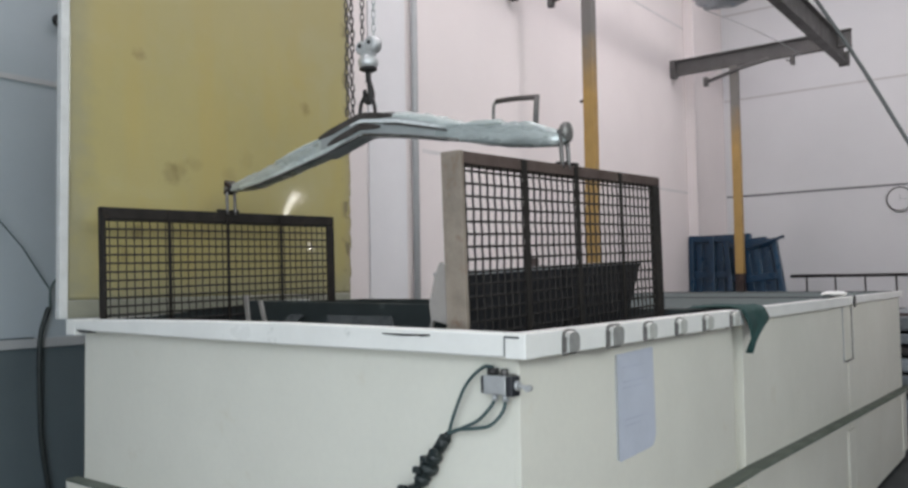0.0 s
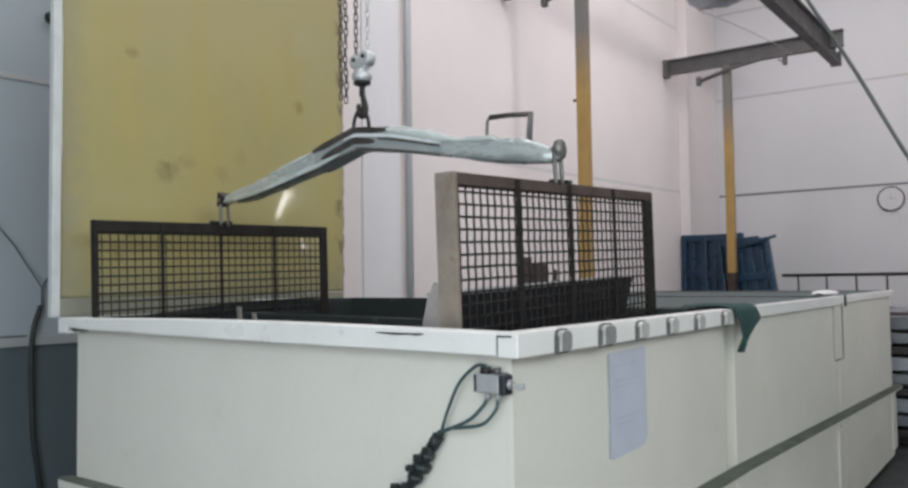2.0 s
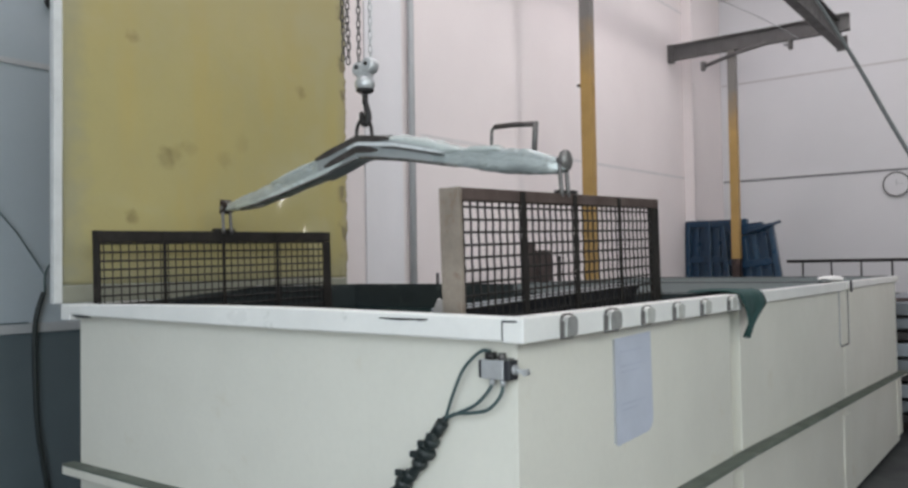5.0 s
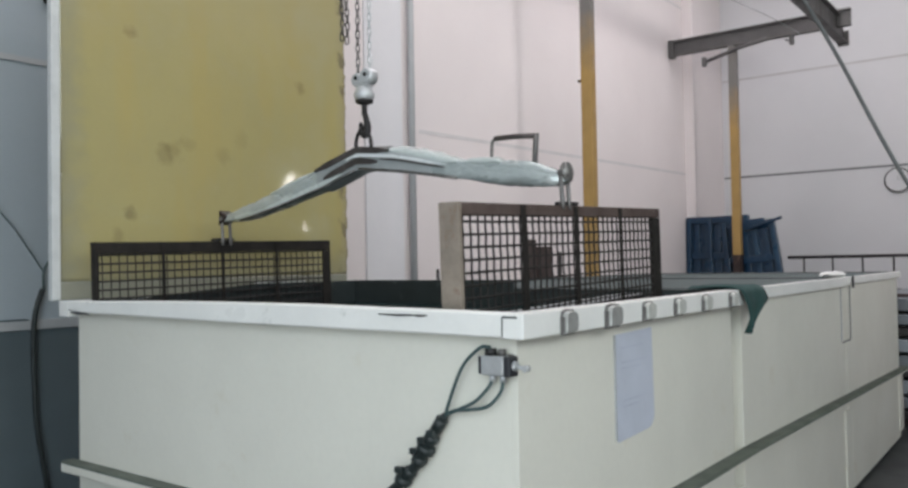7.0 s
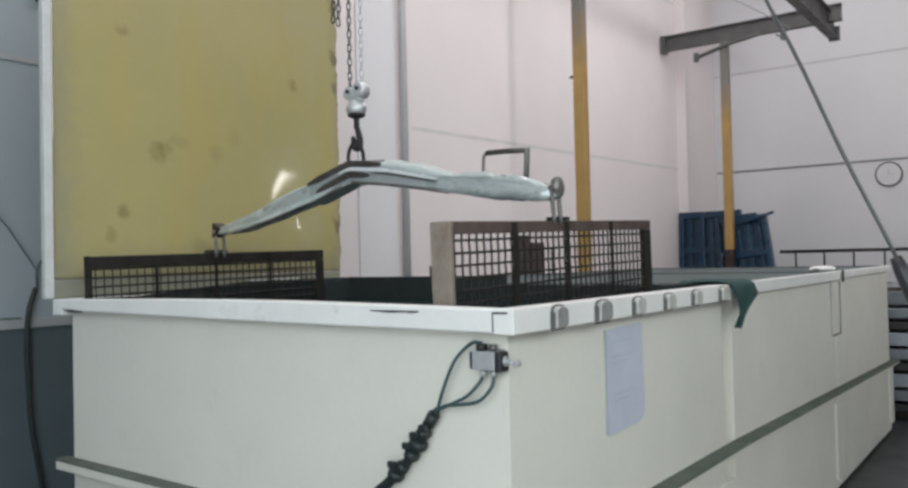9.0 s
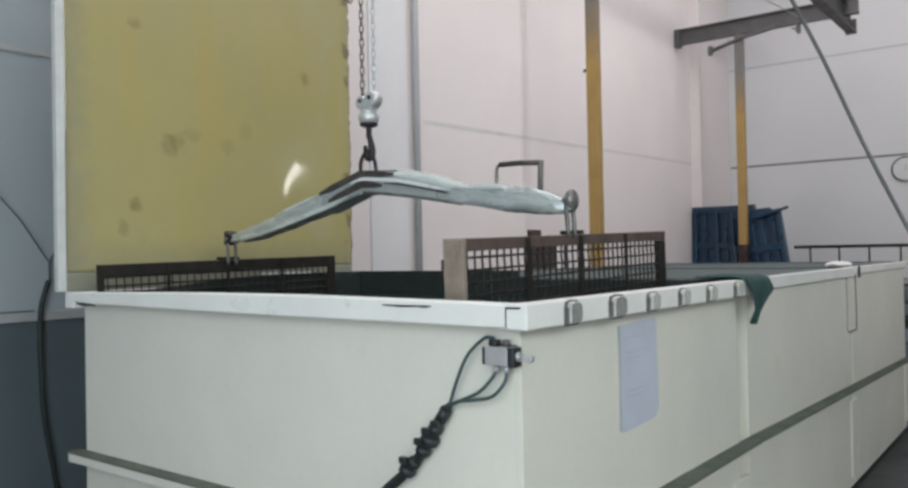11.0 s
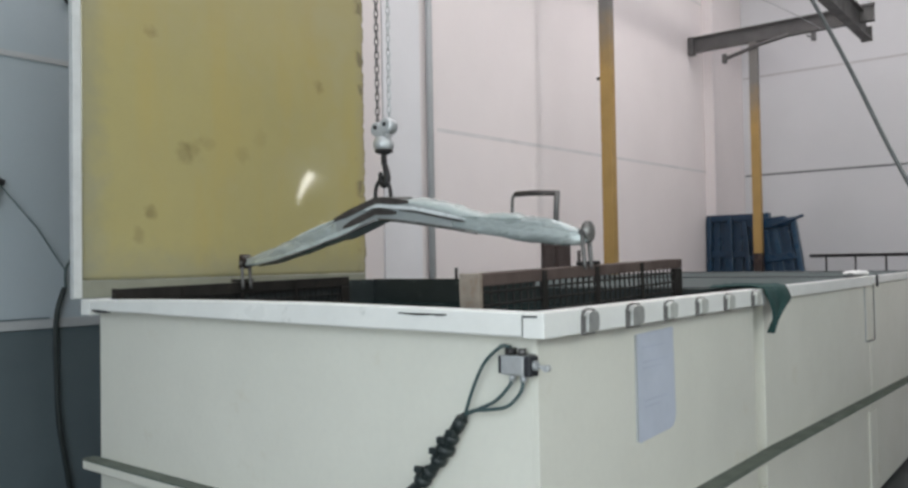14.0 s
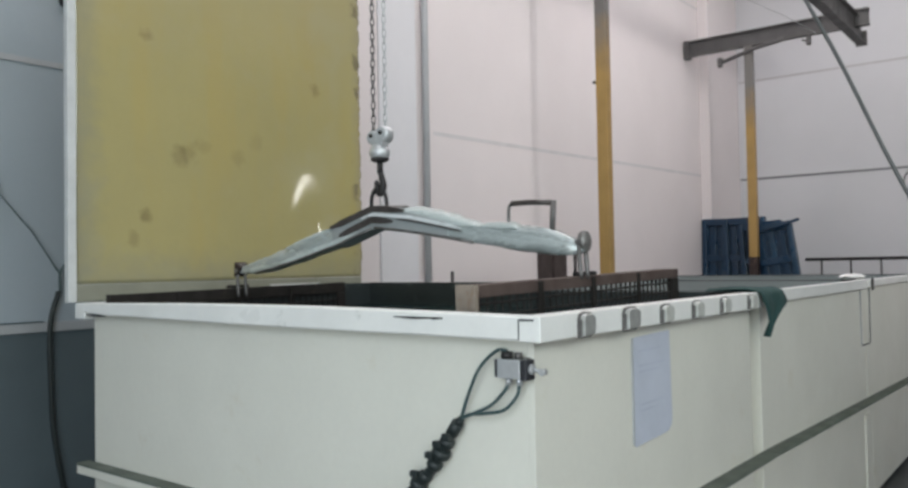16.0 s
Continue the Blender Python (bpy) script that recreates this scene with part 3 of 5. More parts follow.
def clips():
    """Rounded steel clips pushed over the rim, the first two of bare steel and larger."""
    def build(h, w, mat, label, y):
        t = thing("rim_clip", label, "clip", (0.0605, y, RIM - 0.036), "clips along the rim")
        bm = bmesh.new()
        outline = [(-w, -h), (w * 0.75, -h), (w, -h * 0.6), (w, h * 0.55), (w * 0.7, h * 0.9), (-w * 0.2, h), (-w * 0.8, h * 0.85), (-w, h * 0.4)]
        def slab(bm, x0, x1, k0, k1):
            a = [bm.verts.new((x0, p * k0, q * k0)) for p, q in outline]
            b = [bm.verts.new((x1, p * k1, q * k1)) for p, q in outline]
            for k in range(len(a)):
                bm.faces.new((a[k], a[(k + 1) % len(a)], b[(k + 1) % len(a)], b[k]))
            bm.faces.new(a[::-1])
            bm.faces.new(b)
        slab(bm, 0.0065, 0.020, 1.0, 0.88)
        seat = bmesh.new()
        slab(seat, 0.0, 0.006, 1.13, 1.13)
        part("seat", seat, STEEL, t, "dark edge drawn for the shading")
        part("body", bm, mat, t)
        # dark strip in place of the shading on the clip's near side
        part("back_edge", abox(0.0065, 0.015, -w * 1.08, -w - 0.0005, -h * 0.9, h * 0.5, bevel=0.001), STEEL, t, "dark edge drawn for the shading")
        return t
    build(0.033, 0.036, CLIP, "rounded grey steel clip on the white rim", 0.176)
    build(0.034, 0.046, CLIP, "square grey steel clip on the white rim", 0.464)
    first = build(0.030, 0.038, PALE_CLIP, "small stained clip on the white rim", 0.735)
    for y in (1.012, 1.297, 1.62):
        copy_thing(first, pose(0.0605, y, RIM - 0.036))
    slot = tagged(new("rim_slot", mesh_of("rim_slot", abox(-0.007, 0.040, -0.0625, -0.0604, RIM - 0.013, RIM - 0.008), BLACK)), "thin black gap filler at the rim corner", "filler")
    tagged(new("rim_joint", mesh_of("rim_joint", abox(-0.0088, -0.0058, -0.0622, -0.0604, RIM - 0.064, RIM - 0.012), STEEL)), "thin dark joint at the corner piece of the rim", "joint")
    # solid black bar that draws the shadow under the rim's lower edge
    tagged(new("rim_gap", mesh_of("rim_gap", tube(bmesh.new(), [(-2.35, -0.048, 1.450), (-2.27, -0.052, 1.449), (-2.18, -0.048, 1.446)], [0.002, 0.008, 0.002], 6), BLACK)), "black bar for the shadow gap under the white rim", "gap")
    for x0, x1 in ((-0.46, -0.30), (-0.33, -0.27)):
        tagged(new("rim_smudge", mesh_of("rim_smudge", tube(bmesh.new(), [(x0, -0.0605, RIM - 0.012), ((x0 + x1) / 2, -0.0615, RIM - 0.014), (x1, -0.0605, RIM - 0.012)], [0.002, 0.004, 0.002], 6), DARK_STEEL)), "dark smear of residue on the white rim", "residue")


# ---------------------------------------------------------------- yellow sheet
def splash_sheet():
    t = thing("splash_sheet", "yellowed glossy fibreglass sheet standing behind the tank", "panel")
    bm = bmesh.new()
    ny, nz = 96, 130
    rnd = random.Random(4)
    y0, y1, z0, z1 = -0.02, 1.86, 1.585, 4.2
    jag = [rnd.uniform(-0.008, 0.008) for _ in range(nz + 1)]
    rows = []
    for k in range(nz + 1):
        z = z0 + (z1 - z0) * k / nz
        row = []
        for i in range(ny + 1):
            y = y0 + (y1 + jag[k] - y0) * i / ny
            wave = 0.003 * noise.noise((y * 1.3, z * 1.0, 3.0)) + 0.0008 * noise.noise((y * 4.5, z * 3, 9.0))
            # dents pressed into the sheet
            for cy, cz, r, deep in ((1.49, 1.93, 0.055, 0.0045), (0.05, 2.12, 0.05, 0.004)):
                wave -= deep * math.exp(-((y - cy) ** 2 + (z - cz) ** 2) / (2 * r * r))
            row.append(bm.verts.new((-2.50 + wave, y, z)))
        rows.append(row)
    for a, c in zip(rows, rows[1:]):
        for i in range(ny):
            bm.faces.new((a[i], a[i + 1], c[i + 1], c[i])).smooth = True
    bm.normal_update()
    bmesh.ops.solidify(bm, geom=bm.faces[:], thickness=0.006)
    for f in bm.faces:
        f.smooth = abs(f.normal.x) > 0.7
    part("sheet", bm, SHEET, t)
    part("edge_strip", abox(-2.515, -2.478, -0.062, -0.021, 1.50, 4.2, bevel=0.004), EDGE, t, "white edge strip")
    part("bottom_strip", abox(-2.515, -2.482, -0.020, 1.84, 1.50, 1.583, bevel=0.004), STRIP, t, "faded bottom strip")
    part("batten", abox(-2.56, -2.522, 0.3, 0.36, 0.0, 4.2), TRIM, t)
    part("batten", abox(-2.56, -2.522, 1.5, 1.56, 0.0, 4.2), TRIM, t)


# ---------------------------------------------------------------- lattice frames and beam
HIGH = 0.98


def lattice_frame(label, x, y0, length, mull, mull_w, stile_w, stile_mat, steel, wire=0.0032):
    t = thing("lattice_frame", label, "frame", (x, y0, 2.0), "lattice frames lowered into the tank")
    d = 0.068 if steel is RUST else 0.030
    part("top_rail", abox(-d, 0, 0, length, -0.040 if steel is RUST else -0.055, 0, bevel=0.004), RAIL if steel is RUST else steel, t)
    part("bottom_rail", abox(-d, 0, 0, length, -HIGH, -HIGH + 0.045, bevel=0.004), steel, t)
    part("stile", abox(-d - 0.008, 0.001, -0.001, 0.018, -HIGH + 0.046, 0.001, bevel=0.003), stile_mat, t, "end face of the frame")
    part("stile", abox(-d * 0.3, 0, length - stile_w, length, -HIGH + 0.046, -0.041 if steel is RUST else -0.056, bevel=0.004), RUST_DARK, t)
    for y in mull:
        part("mullion", abox(0.0008, 0.006, y - mull_w / 2, y + mull_w / 2, -HIGH + 0.046, -0.003, bevel=0.002), RUST_DARK, t, "dark flat bar across the frame")
    bm = bmesh.new()
    n = round(length / 0.0415)
    for i in range(1, n):
        y = length * i / n
        z = -HIGH + 0.03
        pts = [(-0.016 + 0.0012 * (-1) ** k, y + 0.0006 * noise.noise((y * 7, k * 0.4, x)), -0.03 + (z + 0.03) * k / 24) for k in range(25)]
        tube(bm, pts, wire * (1.0 if steel is RUST else 0.72), 5, caps=False)
    for k in range(1, 24):
        z = -0.02 - 0.040 * k
        tube(bm, [(-0.011 + 0.0012 * (-1) ** i, 0.01 + (length - 0.02) * i / n, z + 0.0010 * noise.noise((i * 0.3, z * 9, x))) for i in range(n + 1)], wire * 1.17, 5, caps=False)
    tagged(part("wire_mesh", bm, WIRE, t, "dark woven wire mesh"), kind="stuff")
    # lugs that take the shackle
    shift = 0.025 if steel is RUST else 0.06
    for y in (mull[1] - 0.075 + shift, mull[1] + 0.005 + shift):
        part("lug", abox(-0.048, -0.008, y - 0.020, y + 0.020, 0.001, 0.016, bevel=0.006), DARK_STEEL, t, "dark lug that takes the shackle")
    return t


def black_trough(label, x, y0, top, y_a, y_b, slope, deep):
    """Shallow tapered black trough carried behind the lattice."""
    t = thing("trough", label, "trough", (x, y0, 2.0), "troughs hung on the lattice frames")
    bm = bmesh.new()

    def ring(z, g):
        return [bm.verts.new(v) for v in ((0, y_a + g * 0.4, z), (0, y_b - g, z), (-deep, y_b - g, z), (-deep, y_a + g * 0.4, z))]
    a, b = ring(top, 0.0), ring(top - 0.46, slope)
    for i in range(4):
        bm.faces.new((a[i], a[(i + 1) % 4], b[(i + 1) % 4], b[i]))
    bm.faces.new(b)
    bmesh.ops.recalc_face_normals(bm, faces=bm.faces[:])
    bm.normal_update()
    bmesh.ops.solidify(bm, geom=bm.faces[:], thickness=0.008)
    part("body", bm, TROUGH, t)
    rim = [(0.004, y_a, top), (0.004, y_b, top), (-deep - 0.004, y_b, top), (-deep - 0.004, y_a, top)]
    part("lip", tube(bmesh.new(), rim, 0.007, 6, closed=True), TRIM, t, "pale grey lip")
    return t


def work_tray():
    """Black tray along the beam, with pale slanting end strips; origin at the height of the far frame's top."""
    t = thing("tray", "black plastic work tray with pale end strips under the beam", "tray", (0.0, 0.75, 2.0))
    bm = bmesh.new()
    a = [bm.verts.new(v) for v in ((-2.02, 0, -0.474), (-0.885, 0, -0.484), (-0.885, 0.14, -0.484), (-2.02, 0.14, -0.474))]
    b = [bm.verts.new(v) for v in ((-1.95, 0.01, -0.72), (-0.96, 0.01, -0.72), (-0.96, 0.13, -0.72), (-1.95, 0.13, -0.72))]
    for i in range(4):
        bm.faces.new((a[i], a[(i + 1) % 4], b[(i + 1) % 4], b[i]))
    bm.faces.new(b)
    bmesh.ops.recalc_face_normals(bm, faces=bm.faces[:])
    bm.normal_update()
    bmesh.ops.solidify(bm, geom=bm.faces[:], thickness=0.006)
    part("body", bm, LINER, t)

    def slat(x0, z0, x1, z1, w):
        bm = bmesh.new()
        f = [bm.verts.new((x, y, z)) for y in (-0.020, -0.008) for x, z in ((x0 - w, z0), (x0 + w, z0), (x1 + w, z1), (x1 - w, z1))]
        for q in ((0, 1, 2, 3), (7, 6, 5, 4), (0, 4, 5, 1), (1, 5, 6, 2), (2, 6, 7, 3), (3, 7, 4, 0)):
            bm.faces.new([f[k] for k in q])
        return bm
    part("end_strip", slat(-2.142, -0.440, -2.110, -0.66, 0.012), GREY_PLATE, t, "pale plastic end strip")
    part("end_strip", slat(-2.026, -0.470, -1.955, -0.70, 0.012), GREY_PLATE, t, "pale plastic end strip")
    part("end_strip", slat(-0.882, -0.482, -0.950, -0.70, 0.008), GREY_PLATE, t, "pale plastic end strip")
    part("end_wall", abox(-2.130, -2.03, -0.006, 0.13, -0.70, -0.47), LINER, t)
    part("crosspiece", abox(-2.26, -2.132, 0.02, 0.06, -0.62, -0.59), LINER, t)
    part("patch", slat(-1.75, -0.536, -1.84, -0.60, 0.05), TRAY_PATCH, t, "grey patch on the tray")
    part("patch", slat(-1.34, -0.536, -1.32, -0.60, 0.20), TRAY_PATCH, t, "grey patch on the tray")
    return t


def flap(t):
    """Pale plastic end plate of the near trough."""
    bm = bmesh.new()
    pts = [(x + 0.025, z) for x, z in [(-0.02, -0.42), (-0.035, -0.355), (-0.060, -0.345), (-0.085, -0.39), (-0.112, -0.48), (-0.106, -0.53), (-0.02, -0.55)]]
    a = [bm.verts.new((x, 0.020, z)) for x, z in pts]
    b = [bm.verts.new((x, 0.028, z)) for x, z in pts]
    for k in range(len(a)):
        bm.faces.new((a[k], a[(k + 1) % len(a)], b[(k + 1) % len(a)], b[k]))
    bm.faces.new(a[::-1])
    bm.faces.new(b)
    part("end_plate", bm, GREY_PLATE, t, "pale grey end plate")


def spreader():
    """Bent lifting beam in crumpled wrap, with an eye at the top, a handle and end loops. Origin: underside of the bend."""
    t = thing("spreader_beam", "bent steel lifting beam wrapped in crumpled silver foil", "lifting beam", (-1.27, 0.74, 2.35))
    bm = bmesh.new()
    # stations: x, centre height, half height, half depth
    st = [(-1.02, -0.180, 0.012, 0.018), (-0.97, -0.176, 0.018, 0.026), (-0.86, -0.170, 0.030, 0.034), (-0.755, -0.156, 0.038, 0.038), (-0.45, -0.094, 0.046, 0.042), (-0.21, -0.045, 0.050, 0.044), (0.0, 0.010, 0.046, 0.044),
          (0.22, -0.022, 0.048, 0.044), (0.35, -0.053, 0.043, 0.044), (0.47, -0.084, 0.038, 0.044), (0.59, -0.110, 0.038, 0.046), (0.73, -0.132, 0.049, 0.05), (0.89, -0.158, 0.047, 0.048), (0.98, -0.182, 0.032, 0.036), (1.03, -0.188, 0.012, 0.018)]
    xs = [s[0] for s in st]
    rings, n = [], 20
    for i in range(181):
        x = -1.02 + 2.05 * i / 180
        c, h, d = (float(np.interp(x, xs, [s[k] for s in st])) for k in (1, 2, 3))
        ring = []
        for k in range(n):
            a = 2 * math.pi * (k + 0.5) / n
            px, pz = math.cos(a), math.sin(a)
            q = (abs(px) ** 10 + abs(pz) ** 10) ** (-1 / 10)
            rough = 0.05 if -0.3 < x < 0.42 else 0.26 if pz > -0.3 else 0.12
            w = 1 + rough * noise.noise((x * 7, px * 2.2, pz * 2.2 + 5)) + rough * 0.8 * abs(noise.noise((x * 19, px * 3, pz * 3))) - rough * 0.3
            ring.append(bm.verts.new((x, px * q * d * w, c + pz * q * h * w)))
        rings.append(ring)
    for a, c in zip(rings, rings[1:]):
        for k in range(n):
            bm.faces.new((a[k], a[(k + 1) % n], c[(k + 1) % n], c[k])).smooth = True
    bm.faces.new(rings[0][::-1])
    bm.faces.new(rings[-1])
    part("beam", bm, ZINC, t)

    def along(x, k):
        return float(np.interp(x, xs, [s[k] for s in st]))
    # bare galvanised channel that shows round the bend and along the clean stretch
    bm = bmesh.new()
    rows = []
    for x in [-0.26 + 0.04 * i for i in range(18)]:
        c, h, d = along(x, 1), along(x, 2) + 0.003, along(x, 3) + 0.004
        rows.append([bm.verts.new((x, y, z)) for y, z in ((-d, c - h), (-d, c + h * 0.55), (-d * 0.7, c + h), (d, c + h), (d, c - h))])
    for a, c in zip(rows, rows[1:]):
        for k in range(5):
            bm.faces.new((a[k], a[(k + 1) % 5], c[(k + 1) % 5], c[k]))
    bm.faces.new(rows[0][::-1])
    bm.faces.new(rows[-1])
    part("channel", bm, BAR, t, "bare galvanised channel")

    def ribbon(x0, x1, lo, hi, out):
        """Flat bar along the front face between two shares of the beam's half height."""
        bm, rows = bmesh.new(), []
        n = max(4, round((x1 - x0) / 0.04))
        for i in range(n + 1):
            x = x0 + (x1 - x0) * i / n
            c, h, d = along(x, 1), along(x, 2) + 0.003, along(x, 3) + 0.004
            k = min(1.0, 4.0 * min(i, n - i) / n + 0.35)
            m, g = (lo + hi) / 2, (hi - lo) / 2 * k
            rows.append([bm.verts.new((x, -d - y, c + h * z)) for y, z in ((-0.004, m - g), (out, m - g), (out, m + g), (-0.004, m + g))])
        for a, b in zip(rows, rows[1:]):
            for k in range(4):
                bm.faces.new((a[k], a[(k + 1) % 4], b[(k + 1) % 4], b[k]))
        bm.faces.new(rows[0][::-1])
        bm.faces.new(rows[-1])
        return bm
    part("upper_flange", ribbon(-0.27, 0.19, 0.52, 1.06, 0.006), PLATE, t, "dark browned steel flange")
    part("lower_flange", ribbon(-0.21, 0.12, -0.50, 0.08, 0.006), PLATE, t, "dark browned steel flange")
    part("lower_strip", ribbon(-0.66, -0.10, -0.80, -0.42, 0.003), WRAP_FILM, t, "pale lower strip")
    # white strip in place of the bright reflection along the edge
    part("bright_edge", ribbon(-0.06, 0.49, 0.14, 0.44, 0.011), BRIGHT, t, "white strip for the shine along the edge")
    # raised dark strip that draws the shade line below the bright edge
    part("shade_groove", ribbon(0.14, 0.49, -0.10, 0.11, 0.005), STEEL, t, "dull steel strip for the shade under the edge")
    for span in ((-0.84, -0.70, -0.55, -0.40, -0.25, -0.10, -0.01), (0.01, 0.15, 0.30, 0.42, 0.55)):
        pts = [(x, -along(x, 3) - 0.003, along(x, 1) - along(x, 2) * 0.97) for x in span]
        part("lower_edge", tube(bmesh.new(), pts, 0.0065, 6), BARE, t, "dark lower edge")
    # loose film bunched on top
    for x0, x1, thick in ((0.16, 0.56, 0.024), (0.56, 0.76, 0.018), (-0.60, -0.26, 0.016)):
        bm = bmesh.new()
        rows = []
        for i in range(33):
            f = i / 32
            x = x0 + (x1 - x0) * f
            g = thick * (0.25 + math.sin(math.pi * f) ** 0.6)
            c, h, d = along(x, 1), along(x, 2), along(x, 3)
            row = []
            for k in range(12):
                a = 2 * math.pi * k / 12
                w = 1 + 0.5 * noise.noise((x * 16, math.cos(a) * 1.5, math.sin(a) * 1.5 + x0))
                row.append(bm.verts.new((x, math.cos(a) * d * 1.12 * (0.9 + 0.1 * w), c + h * 0.80 + math.sin(a) * g * w)))
            rows.append(row)
        for a, c in zip(rows, rows[1:]):
            for k in range(12):
                bm.faces.new((a[k], a[(k + 1) % 12], c[(k + 1) % 12], c[k])).smooth = True
        bm.faces.new(rows[0][::-1])
        bm.faces.new(rows[-1])
        part("film", bm, WRAP_FILM, t, "milky crumpled film")
    part("saddle", tube(bmesh.new(), [(-0.20, 0, 0.000), (-0.012, 0, 0.046), (0.16, 0, 0.028)], 0.022, 10), STEEL, t)
    eye = curve_points([(-0.050, 0, 0.03), (-0.044, 0, 0.105), (-0.014, 0, 0.148), (0.012, 0, 0.148), (0.040, 0, 0.105), (0.048, 0, 0.03)], 5)
    part("lifting_eye", tube(bmesh.new(), eye, 0.0085, 8), DARK_STEEL, t)
    grip = part("handle", tube(bmesh.new(), [(0.708, 0, 0.004), (0.80, 0, 0.0), (0.890, 0, -0.010)], 0.0105, 8), PLATE, t, "dark steel bar handle")
    leg = curve_points([(0.688, 0, -0.09), (0.692, 0, -0.02), (0.700, 0, -0.002), (0.712, 0, 0.004)], 5)
    part("handle_leg", tube(bmesh.new(), leg, 0.0065, 8), BARE, grip, "thin worn steel leg")
    part("handle_post", tube(bmesh.new(), [(0.897, 0, -0.002), (0.885, 0, -0.12)], 0.011, 8), STEEL, grip)
    for s, x, z in ((-1, -1.0, -0.178), (1, 1.012, -0.168)):
        for y in (-0.024, 0.024):
            loop = curve_points([(x, y, z - 0.135), (x - 0.004, y, z - 0.03), (x, y * 0.8, z + 0.02), (x + 0.012, y * 0.4, z + 0.034)], 5)
            part("end_loop", tube(bmesh.new(), loop, 0.0085, 8), STEEL, t)
        if s > 0:
            bm = bmesh.new()
            bmesh.ops.create_uvsphere(bm, u_segments=14, v_segments=10, radius=1.0)
            for v in bm.verts:
                v.co = Vector((x + 0.012 + v.co.x * 0.017, v.co.y * 0.034, z + 0.002 + v.co.z * 0.040))
            part("shackle_head", bm, BARE, t, "worn steel shackle head")
        else:
            bm = bmesh.new()
            f = [bm.verts.new((x + dx, y, z + dz)) for y in (-0.034, 0.034) for dx, dz in ((-0.020, -0.03), (-0.012, 0.045), (0.038, 0.012), (0.012, -0.015))]
            for q in ((0, 1, 2, 3), (7, 6, 5, 4), (0, 4, 5, 1), (1, 5, 6, 2), (2, 6, 7, 3), (3, 7, 4, 0)):
                bm.faces.new([f[k] for k in q])
            part("end_lug", bm, RUST, t, "dark rusty end lug")
        part("loop_pin", tube(bmesh.new(), [(x, -0.04, z), (x, 0.04, z)], 0.012, 8), STEEL, t)
    return t


def hook_block():
    t = thing("hook_block", "zinc chain hoist bottom block with a black forged hook", "hoist hook", (-1.262, 0.74, 2.52))
    profile = ((0.088, 0.020), (0.096, 0.038), (0.112, 0.046), (0.128, 0.047), (0.142, 0.040), (0.156, 0.030))
    part("bowl", tube(bmesh.new(), [(0, 0, z) for z, _ in profile], [r for _, r in profile], 18), CHROME, t)
    part("neck", abox(-0.034, 0.034, -0.024, 0.024, 0.15, 0.185, bevel=0.010), CHROME, t)
    for x, z, r, w in ((-0.030, 0.192, 0.031, 0.024), (0.030, 0.200, 0.036, 0.028)):
        lobe = part("cheek", tube(bmesh.new(), [(x, -w, z), (x, -w * 0.8, z), (x, w * 0.8, z), (x, w, z)], [r * 0.8, r, r, r * 0.8], 18), CHROME, t, "rounded zinc chain guide")
        part("bolt", tube(bmesh.new(), [(x + 0.002, -w - 0.006, z + 0.006), (x + 0.002, -w + 0.002, z + 0.006)], 0.0095, 10), DARK_STEEL, lobe, "dark bolt head")
    part("collar", tube(bmesh.new(), [(0, 0, 0.098), (0, 0, 0.087), (0, 0, 0.078)], [0.040, 0.040, 0.020], 16), DARK_STEEL, t, "dark collar")
    part("swivel", tube(bmesh.new(), [(0, 0, 0.09), (0, 0, 0.03)], 0.013, 10), DARK_STEEL, t)
    hk = curve_points([(0.0, 0, 0.05), (0.010, 0, 0.012), (0.018, 0, -0.030), (0.004, 0, -0.058), (-0.016, 0, -0.048), (-0.024, 0, 0.0)], 6)
    rr = [0.010 + 0.006 * math.sin(math.pi * i / (len(hk) - 1)) for i in range(len(hk))]
    rr[-1] = 0.006
    part("hook", tube(bmesh.new(), hk, rr, 10), DARK_STEEL, t)
    return t


def link_mesh():
    bm = bmesh.new()
    L, R = 0.011, 0.0085
    pts = [(R * math.cos(a), 0, (L if math.sin(a) > 0 else -L) + R * math.sin(a)) for a in (2 * math.pi * (k + 0.5) / 10 for k in range(10))]
    tube(bm, pts, 0.0032, 5, closed=True)
    return bm


def chain(label, at, length, mat, kinked=0.0):
    """Hanging chain, links joined; origin at its lower end."""
    t = thing("chain", label, "chain", at, "hoist chains")
    bm = bmesh.new()
    step = 0.0315
    for i in range(int(length / step)):
        one = link_mesh()
        me = bpy.data.meshes.new("tmp")
        one.to_mesh(me)
        one.free()
        off = kinked * math.sin(i * 0.7)
        me.transform(pose(off, 0, i * step, 0, 0, 90 * (i % 2) + 20))
        bm.from_mesh(me)
        bpy.data.meshes.remove(me)
    ob = part("chain_run", bm, mat, t)
    tagged(ob, kind="stuff")
    return t


